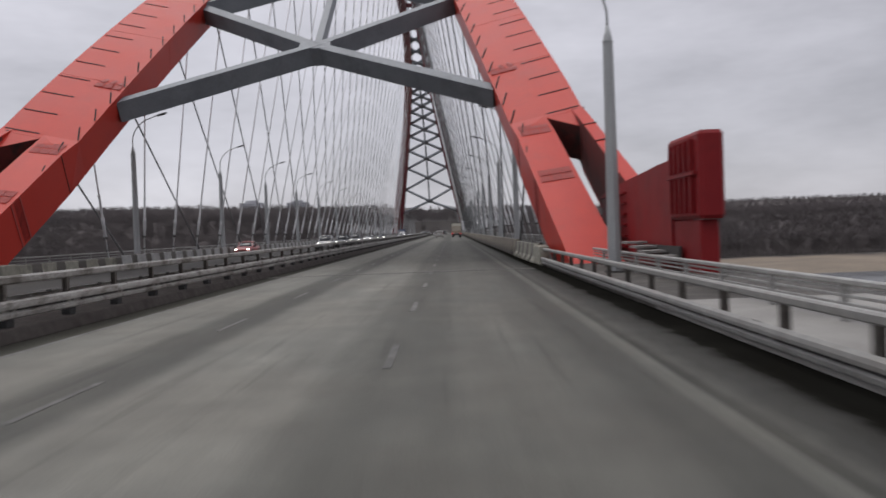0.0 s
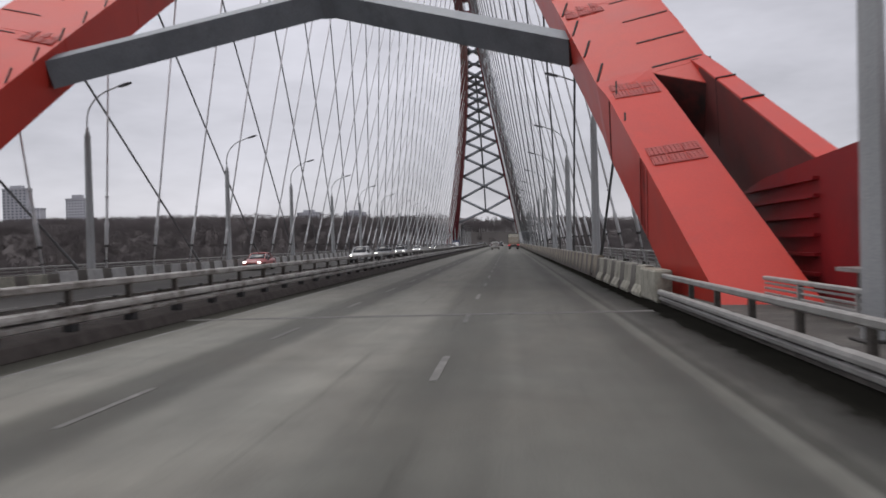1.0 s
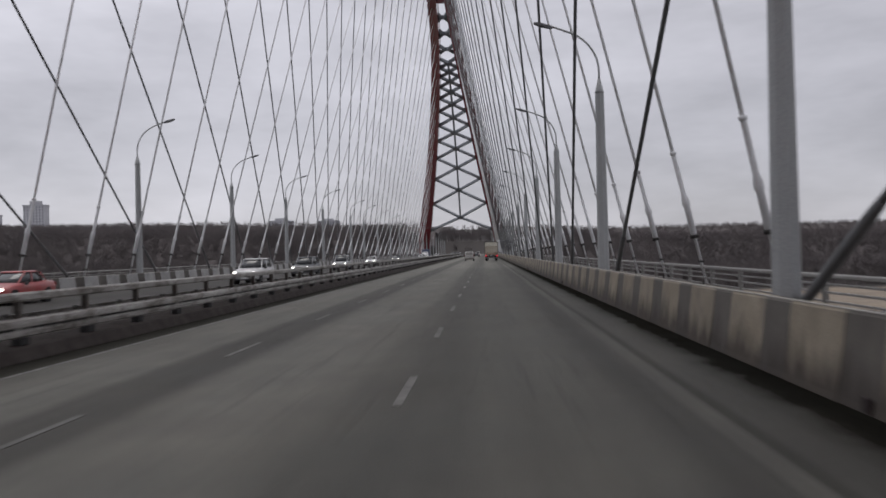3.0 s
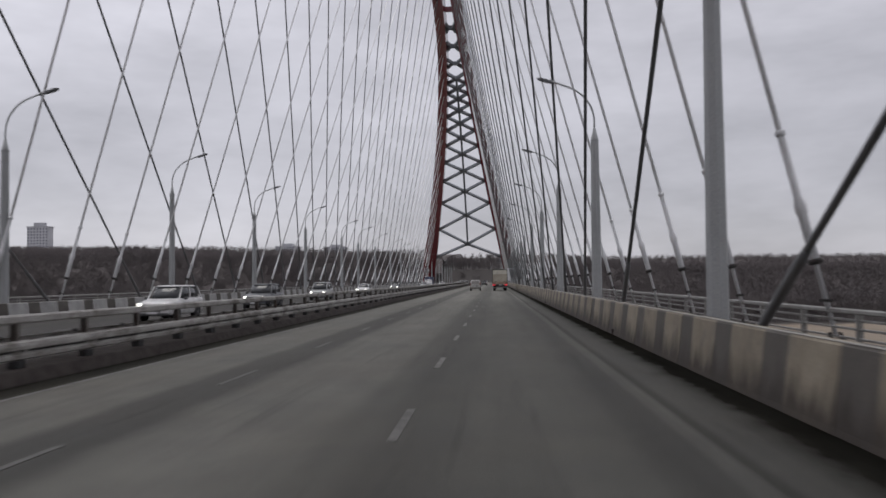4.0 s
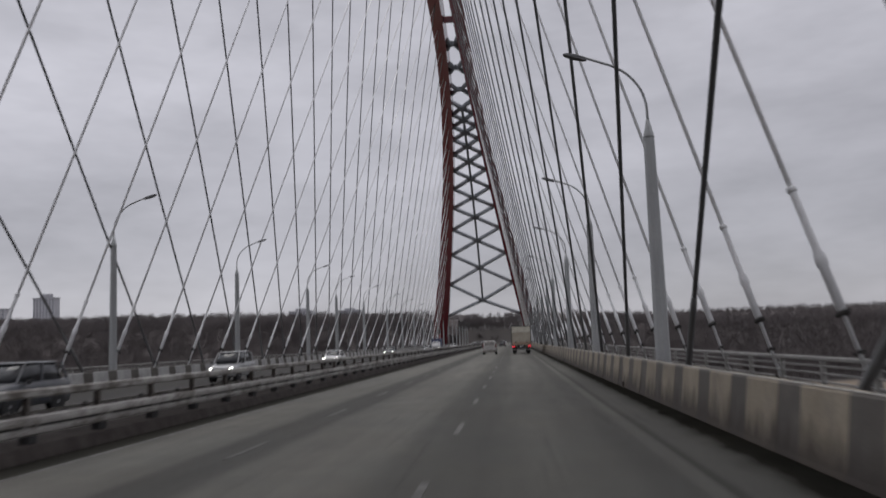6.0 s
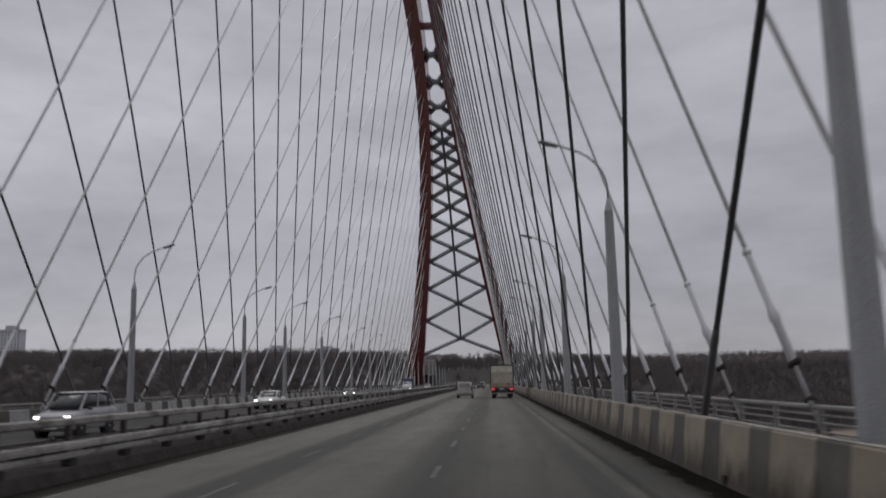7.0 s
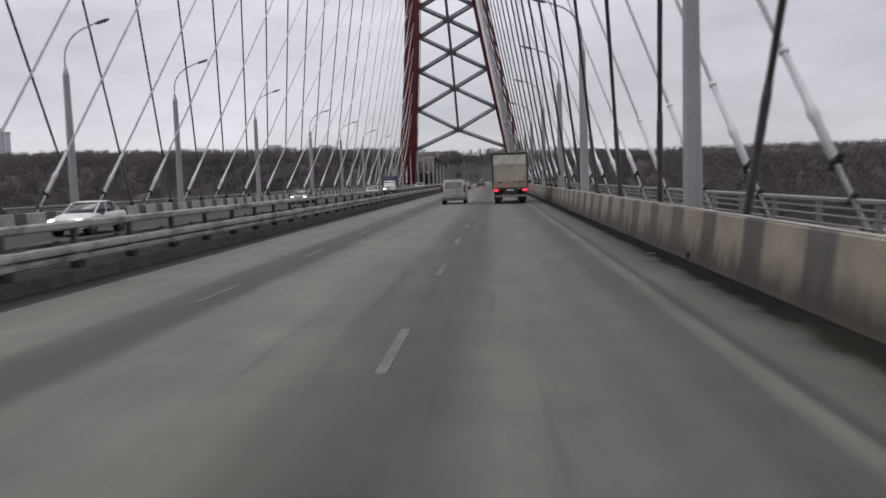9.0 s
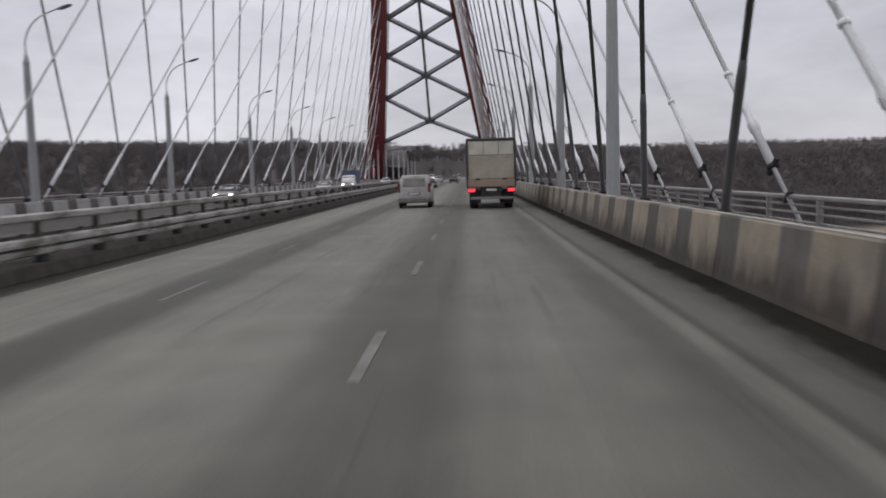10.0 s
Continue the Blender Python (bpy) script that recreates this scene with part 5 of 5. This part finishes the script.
def round_off(pts, times=1):
    """Cuts the corners of a closed outline."""
    pts = [Vector(p) for p in pts]
    for _ in range(times):
        pts = [q for a, b in zip(pts, pts[1:] + pts[:1]) for q in (a * 0.75 + b * 0.25, a * 0.25 + b * 0.75)]
    return pts


def body_loft(sections, m=0, smooth=True):
    """Sections along y: (y, half width low, half width high, z low, z shoulder, z top, half width top), eased from one to the next."""
    fine = []
    for a, b in zip(sections, sections[1:]):
        for k in range(3):
            t = k / 3
            e = t * t * (3 - 2 * t)
            fine.append([a[0] + (b[0] - a[0]) * t] + [u + (v - u) * e for u, v in zip(a[1:], b[1:])])
    fine.append(list(sections[-1]))
    rings = []
    for y, wl_, wh, zl, zs, zt, wt in fine:
        rings.append(round_off([(-wl_, y, zl), (-wh, y, zl + 0.12), (-wh, y, zs), (-wt, y, zt - 0.06), (-wt * 0.85, y, zt), (wt * 0.85, y, zt), (wt, y, zt - 0.06), (wh, y, zs), (wh, y, zl + 0.12), (wl_, y, zl)]))
    return Shape().loft(rings, m, smooth)


def plan_ring(w0, y0, w1, y1, z):
    """A rounded plan outline from the rear (w0 at y0) to the front (w1 at y1)."""
    return round_off([(-w0, y0, z), (0.0, y0 - 0.05, z), (w0, y0, z), (w0 * 0.5 + w1 * 0.5 + 0.01, (y0 + y1) / 2, z), (w1, y1, z), (0.0, y1 + 0.10, z), (-w1, y1, z), (-w0 * 0.5 - w1 * 0.5 - 0.01, (y0 + y1) / 2, z)], 1)


def build_car(name, label, paint, style="sedan", lit=True):
    """A car that faces +y, its rear at y = 0."""
    L, Wd, H = {"sedan": (4.4, 1.74, 1.46), "suv": (4.5, 1.84, 1.72), "jeep": (4.0, 1.72, 1.78)}[style]
    ob = thing(name, label, "car", "cars on the bridge")
    h, b = Wd / 2, 0.28
    belt = H * 0.60
    if style == "sedan":
        secs = [(0.0, h * .86, h * .9, .32, .78, .92, h * .8), (0.12, h * .9, h * .97, b, .82, .99, h * .86), (0.85, h * .92, h, b, .86, 1.02, h * .88), (L * .36, h * .92, h, b, belt, belt + .1, h * .9),
                (L * .66, h * .92, h, b, belt - .02, belt + .08, h * .9), (L * .74, h * .92, h, b, .82, .97, h * .88), (L * .95, h * .9, h * .95, b, .70, .80, h * .84), (L, h * .8, h * .84, .34, .60, .68, h * .76)]
        glass = [(0.62, h * .84, belt + .0), (1.15, h * .70, H), (2.35, h * .71, H), (3.2, h * .84, belt - .0)]
    else:
        secs = [(0.0, h * .9, h * .94, .36, .95, 1.05, h * .88), (0.1, h * .92, h, b, belt, belt + .1, h * .92), (L * .4, h * .92, h, b, belt, belt + .1, h * .92), (L * .68, h * .92, h, b, belt - .02, belt + .06, h * .92),
                (L * .74, h * .92, h, b, .92, 1.06, h * .9), (L * .95, h * .9, h * .96, b, .84, .95, h * .86), (L, h * .84, h * .88, .36, .72, .82, h * .8)]
        glass = [(0.08, h * .88, belt + .02), (0.4, h * .76, H), (2.5, h * .76, H), (3.15, h * .86, belt)]
    part("body", body_loft(secs), paint, ob)
    (y0, w0, z0), (y1, w1, z1), (y2, w2, z2), (y3, w3, z3) = glass
    def level(t):
        return plan_ring(w0 + (w1 - w0) * t, y0 + (y1 - y0) * t, w3 + (w2 - w3) * t, y3 + (y2 - y3) * t, z0 + (z1 - .05 - z0) * t)
    cabin = Shape().loft([level(0.0), level(0.5), level(1.0)], smooth=True)
    part("cabin_glass", cabin, GLASS_DARK, ob)
    roof = Shape().loft([plan_ring(w1 + .02, y1 - .06, w2 + .02, y2 + .06, z1 - .07), plan_ring(w1 * .97, y1 + .0, w2 * .97, y2 + .0, z1 - .02), plan_ring(w1 * .8, y1 + .16, w2 * .8, y2 - .16, z1 + .01)], smooth=True)
    part("roof", roof, paint, ob)
    for sgn in (-1, 1):
        for (ya, wa, za), (yb, wb, zb) in (((y0, w0, z0), (y1, w1, z1)), ((y3, w3, z3), (y2, w2, z2)), (((y0 + y3) / 2 + .1, (w0 + w3) / 2, z0), ((y1 + y2) / 2 + .1, (w1 + w2) / 2, z1))):
            pil = Shape().loft([ring(Vector((sgn * (wa + .006), ya, za)), Vector((1, 0, 0)), Vector((0, 1, 0)), .05, .09), ring(Vector((sgn * (wb + .006), yb, zb - .04)), Vector((1, 0, 0)), Vector((0, 1, 0)), .05, .08)])
            part("pillar", pil, paint, ob)
        part("mirror", Shape().box(sgn * (h + .09) - .09, y3 - .42, belt - .02, sgn * (h + .09) + .09, y3 - .3, belt + .12, bevel=.03), PLASTIC, ob)
        part("headlight", Shape().box(sgn * h * .70 - .13, L - .17, .62 if style == "sedan" else .70, sgn * h * .70 + .13, L - .0, .74 if style == "sedan" else .84, bevel=.04), HEAD if lit else PLATE, ob)
        part("tail_light", Shape().box(sgn * h * .82 - .12, -.02, .70, sgn * h * .82 + .1, .1, .92, bevel=.03), TAIL_OFF, ob)
    part("grille", Shape().box(-h * .45, L - .1, .44, h * .45, L + .015, .60, bevel=.03), PLASTIC, ob)
    part("bumper", Shape().box(-h * .86, L - .2, .26, h * .86, L + .03, .42, bevel=.05), PLASTIC if style != "sedan" else paint, ob)
    part("number_plate", Shape().box(-.26, L + .028, .36, .26, L + .042, .47), PLATE, ob)
    r = .31 if style == "sedan" else .35
    for yy in (L * .19, L * .81):
        for sgn in (-1, 1):
            wheel(ob, sgn * (h - .10), yy, r, .21)
            part("wheel_arch", Shape().tube((sgn * (h - .25), yy, r + .02), (sgn * (h + .004), yy, r + .02), r * 1.18, n=20), RUBBER, ob)
    part("lower_intake", Shape().box(-h * .7, L - .02, .28, h * .7, L + .036, .36, bevel=.01), PLASTIC, ob)
    return ob


def build_van():
    """A small dirty white estate van, seen from behind; rear at y = 0."""
    ob = thing("estate_van", "dirty white small van driving ahead on the asphalt", "van", "vehicles ahead")
    paint = car_paint("van_white", (0.50, 0.49, 0.47), (0.20, 0.185, 0.165))
    L, h = 4.3, 0.87
    secs = [(0.0, h * .86, h * .93, .34, 1.02, 1.12, h * .9), (0.08, h * .9, h * .98, .28, 1.04, 1.16, h * .93), (1.0, h * .92, h, .26, 1.06, 1.18, h * .93), (2.9, h * .92, h, .26, 1.04, 1.14, h * .92),
            (3.3, h * .92, h, .26, .92, 1.04, h * .88), (4.2, h * .9, h * .95, .28, .74, .86, h * .82), (L, h * .82, h * .86, .34, .62, .7, h * .76)]
    part("body", body_loft(secs), paint, ob)
    z0, z1 = 1.10, 1.80
    cab = Shape().loft([[(-.80, .03, z0), (.80, .03, z0), (.80, 3.2, z0), (-.80, 3.2, z0)], [(-.74, .10, 1.5), (.74, .10, 1.5), (.74, 2.85, 1.5), (-.74, 2.85, 1.5)], [(-.64, .26, z1 - .05), (.64, .26, z1 - .05), (.64, 2.4, z1 - .05), (-.64, 2.4, z1 - .05)]])
    part("upper_body", cab, paint, ob)
    part("roof", Shape().loft([[(-.66, .2, z1 - .055), (.66, .2, z1 - .055), (.66, 2.45, z1 - .055), (-.66, 2.45, z1 - .055)], [(-.58, .36, z1), (.58, .36, z1), (.58, 2.3, z1), (-.58, 2.3, z1)]]), paint, ob)
    part("rear_window", Shape().loft([[(-.60, .0, 1.17), (.60, .0, 1.17), (.60, .06, 1.17), (-.60, .06, 1.17)], [(-.55, .135, 1.62), (.55, .135, 1.62), (.55, .2, 1.62), (-.55, .2, 1.62)]]), mat("dirty_rear_glass", (0.16, 0.15, 0.14), (0.24, 0.225, 0.205), scale=2.5, rough=0.4, bump=0, spots=((0.07, 0.07, 0.07), 0.5, 0.7)), ob, "grimy rear window")
    part("tailgate", Shape().box(-.70, -.025, .52, .70, .05, 1.12, bevel=.05), paint, ob)
    part("plate_recess", Shape().box(-.30, -.04, .72, .30, -.02, .86, bevel=.005), PLASTIC, ob)
    part("number_plate", Shape().box(-.26, -.05, .74, .26, -.038, .84), PLATE, ob)
    part("bumper", Shape().box(-.84, -.12, .30, .84, .1, .56, bevel=.06), mat("dirty_bumper", (0.14, 0.13, 0.12), (0.22, 0.2, 0.18), scale=3, rough=0.7), ob)
    for sgn in (-1, 1):
        part("tail_light", Shape().box(sgn * .77 - .07, -.03, .86, sgn * .77 + .06, .1, 1.36, bevel=.03), TAIL_OFF, ob, "dirty upright tail light")
        part("mirror", Shape().box(sgn * .98 - .1, 2.75, 1.05, sgn * .98 + .1, 2.9, 1.25, bevel=.04), PLASTIC, ob)
        part("side_window", Shape().box(sgn * .80 - .02, 1.0, 1.14, sgn * .775 + .02, 2.7, 1.5, bevel=.015), GLASS_DARK, ob)
        for yy in (.75, 3.45):
            wheel(ob, sgn * .74, yy, .31, .2)
    return ob


def build_truck():
    """A box lorry seen from behind; rear at y = 0."""
    ob = thing("box_truck", "beige curtain-sided box lorry with red tail lights lit", "truck", "vehicles ahead")
    beige = mat("truck_tarp_beige", (0.33, 0.295, 0.235), (0.42, 0.38, 0.31), scale=1.1, fine=25, rough=0.7, bump=0.12, spots=((0.22, 0.19, 0.15), 0.48, 0.72))
    pale = mat("truck_upper_panel", (0.50, 0.48, 0.40), (0.60, 0.575, 0.49), scale=1.4, rough=0.65, spots=((0.35, 0.32, 0.26), 0.5, 0.75))
    part("cargo_box", Shape().box(-1.25, 0.02, 1.12, 1.25, 7.2, 3.58, bevel=.04), beige, ob, "beige cargo box")
    part("roof_bow", Shape().box(-1.28, -.03, 3.50, 1.28, .1, 3.64, bevel=.03), PLASTIC, ob, "dark upper frame")
    for sgn in (-1, 1):
        part("corner_post", Shape().box(sgn * 1.24 - .05, -.035, 1.1, sgn * 1.24 + .05, .08, 3.5, bevel=.015), PLASTIC, ob)
    for k in range(3):
        x = -1.16 + k * .785
        part("upper_panel", Shape().box(x, -.012, 2.78, x + .745, .03, 3.46, bevel=.02), pale, ob, "pale upper panel")
    part("rear_flap", Shape().box(-1.16, -.016, 1.55, 1.16, .03, 2.72, bevel=.02), beige, ob)
    part("tail_board", Shape().box(-1.22, -.03, 1.14, 1.22, .03, 1.50, bevel=.02), mat("truck_tail_board", (0.26, 0.19, 0.14), (0.33, 0.25, 0.19), scale=1.5, rough=0.7, spots=((0.22, 0.18, 0.14), 0.45, 0.7)), ob, "faded brown tail board")
    for sgn in (-1, 1):
        part("hinge", Shape().box(sgn * .7 - .12, -.05, 1.50, sgn * .7 + .12, -.018, 1.58), PLASTIC, ob)
        lamp_box = part("lamp_housing", Shape().box(sgn * 1.02 - .2, -.05, .86, sgn * 1.02 + .2, .08, 1.08, bevel=.02), PLASTIC, ob)
        part("tail_light", Shape().box(sgn * 1.02 - .17, -.065, .89, sgn * 1.02 + .17, -.052, 1.05), TAIL, lamp_box, "lit red tail light")
        part("mud_flap", Shape().box(sgn * .85 - .3, .35, .28, sgn * .85 + .3, .38, .95), RUBBER, ob)
        for yy in (1.2, 2.4, 7.9):
            wheel(ob, sgn * .92, yy, .48, .42)
        part("side_rail", Shape().box(sgn * 1.15 - .04, .1, .95, sgn * 1.15 + .04, 7.0, 1.1), PLASTIC, ob)
    part("underrun_bar", Shape().box(-1.1, .1, .48, 1.1, .22, .62, bevel=.02), mat("underrun_steel", (0.2, 0.19, 0.18), (0.28, 0.27, 0.25), scale=3, rough=0.6), ob)
    part("number_plate", Shape().box(-.27, -.045, .92, .27, -.03, 1.04), PLATE, ob)
    part("chassis", Shape().box(-.5, .15, .55, .5, 8.6, 1.1), PLASTIC, ob)
    part("cab", Shape().box(-1.2, 7.45, .7, 1.2, 9.2, 2.9, bevel=.12), pale, ob)
    return ob


truck = build_truck()
truck.matrix_basis = pose(1.30, 207.5, 0)
van = build_van()
van.matrix_basis = pose(-2.92, 210.7, 0) @ Matrix.Diagonal((1.1, 1.0, 1.02, 1.0))

def build_lorry():
    """A small box lorry that faces +y, its rear at y = 0."""
    ob = thing("small_lorry", "white-cabbed lorry with a dark blue cargo box in the oncoming lanes", "truck", "cars on the bridge")
    blue = mat("lorry_box_blue", (0.05, 0.06, 0.11), (0.08, 0.09, 0.15), scale=1.2, rough=0.6, spots=((0.12, 0.12, 0.13), 0.5, 0.75))
    white = car_paint("lorry_cab_white", (0.55, 0.55, 0.56))
    part("cargo_box", Shape().box(-1.05, 0.0, 0.85, 1.05, 3.6, 2.75, bevel=.05), blue, ob, "dark blue cargo box")
    part("cab", body_loft([(3.7, .9, .96, .5, 1.2, 2.0, .86), (4.3, .9, .96, .45, 1.2, 2.05, .84), (4.75, .9, .95, .45, 1.1, 1.7, .84), (5.35, .86, .92, .45, .85, 1.12, .84)]), white, ob, "white cab")
    part("windscreen", Shape().loft([[(-.78, 5.0, 1.28), (.78, 5.0, 1.28), (.78, 4.92, 1.28), (-.78, 4.92, 1.28)], [(-.7, 4.62, 1.86), (.7, 4.62, 1.86), (.7, 4.5, 1.86), (-.7, 4.5, 1.86)]]), GLASS_DARK, ob)
    part("chassis", Shape().box(-.4, .1, .5, .4, 4.6, .86), PLASTIC, ob)
    part("bumper", Shape().box(-.92, 5.2, .32, .92, 5.42, .55, bevel=.04), PLASTIC, ob)
    for sgn in (-1, 1):
        part("headlight", Shape().box(sgn * .68 - .14, 5.3, .66, sgn * .68 + .14, 5.44, .84, bevel=.03), HEAD, ob)
        part("mirror", Shape().box(sgn * 1.08 - .09, 4.75, 1.3, sgn * 1.08 + .09, 4.85, 1.65, bevel=.03), PLASTIC, ob)
        for yy in (.9, 4.6):
            wheel(ob, sgn * .82, yy, .36, .24)
    return ob


lorry = build_lorry()
lorry.matrix_basis = pose(-16.4, 284.0, 0, 0, 0, 180)

WHITE = car_paint("car_white", (0.62, 0.62, 0.62))
SILVER = car_paint("car_silver", (0.36, 0.37, 0.38))
DARKBLUE = car_paint("car_dark", (0.035, 0.04, 0.05), (0.10, 0.095, 0.09))
REDCAR = car_paint("car_red", (0.34, 0.03, 0.03), (0.25, 0.12, 0.1))
traffic = [
    ("oncoming_car", "red saloon car with headlights lit in the oncoming lanes", REDCAR, "sedan", -21.0, 88.0),
    ("oncoming_car", "white off-road car with headlights lit in the oncoming lanes", WHITE, "suv", -16.1, 109.5),
    ("oncoming_car", "dark off-road car with headlights lit in the oncoming lanes", DARKBLUE, "suv", -16.2, 127.0),
    ("oncoming_car", "silver jeep with headlights lit in the oncoming lanes", SILVER, "jeep", -17.0, 151.0),
    ("oncoming_car", "white saloon car with headlights lit in the oncoming lanes", WHITE, "sedan", -18.2, 186.5),
    ("oncoming_car", "dark saloon car with headlights lit in the oncoming lanes", DARKBLUE, "sedan", -19.3, 234.0),
    ("oncoming_car", "silver saloon car with headlights lit in the oncoming lanes", SILVER, "sedan", -15.6, 258.0),
    ("oncoming_car", "white saloon car with headlights lit far along the bridge", WHITE, "sedan", -16.0, 330.0),
    ("oncoming_car", "silver saloon car with headlights lit far along the bridge", SILVER, "sedan", -12.6, 376.0),
    ("oncoming_car", "dark off-road car with headlights lit far along the bridge", DARKBLUE, "suv", -13.2, 420.0),
    ("oncoming_car", "white off-road car with headlights lit far along the bridge", WHITE, "suv", -12.4, 455.0),
    ("oncoming_car", "white saloon car with headlights lit at the far end", WHITE, "sedan", -16.2, 490.0),
]
for name, label, paint, style, x, y in traffic:
    car = build_car(name, label, paint, style)
    car.matrix_basis = pose(x, y, 0, 0, 0, 180)
for label, paint, style, x, y in (("dark saloon car far ahead in the middle lane", DARKBLUE, "sedan", -2.8, 330.0), ("white saloon car far ahead in the outer lane", WHITE, "sedan", -6.4, 345.0), ("silver jeep far ahead on the bridge", SILVER, "jeep", 1.0, 372.0), ("white off-road car far ahead on the bridge", WHITE, "suv", -2.9, 388.0)):
    car = build_car("leading_car", label, paint, style, lit=False)
    car.matrix_basis = pose(x, y, 0)
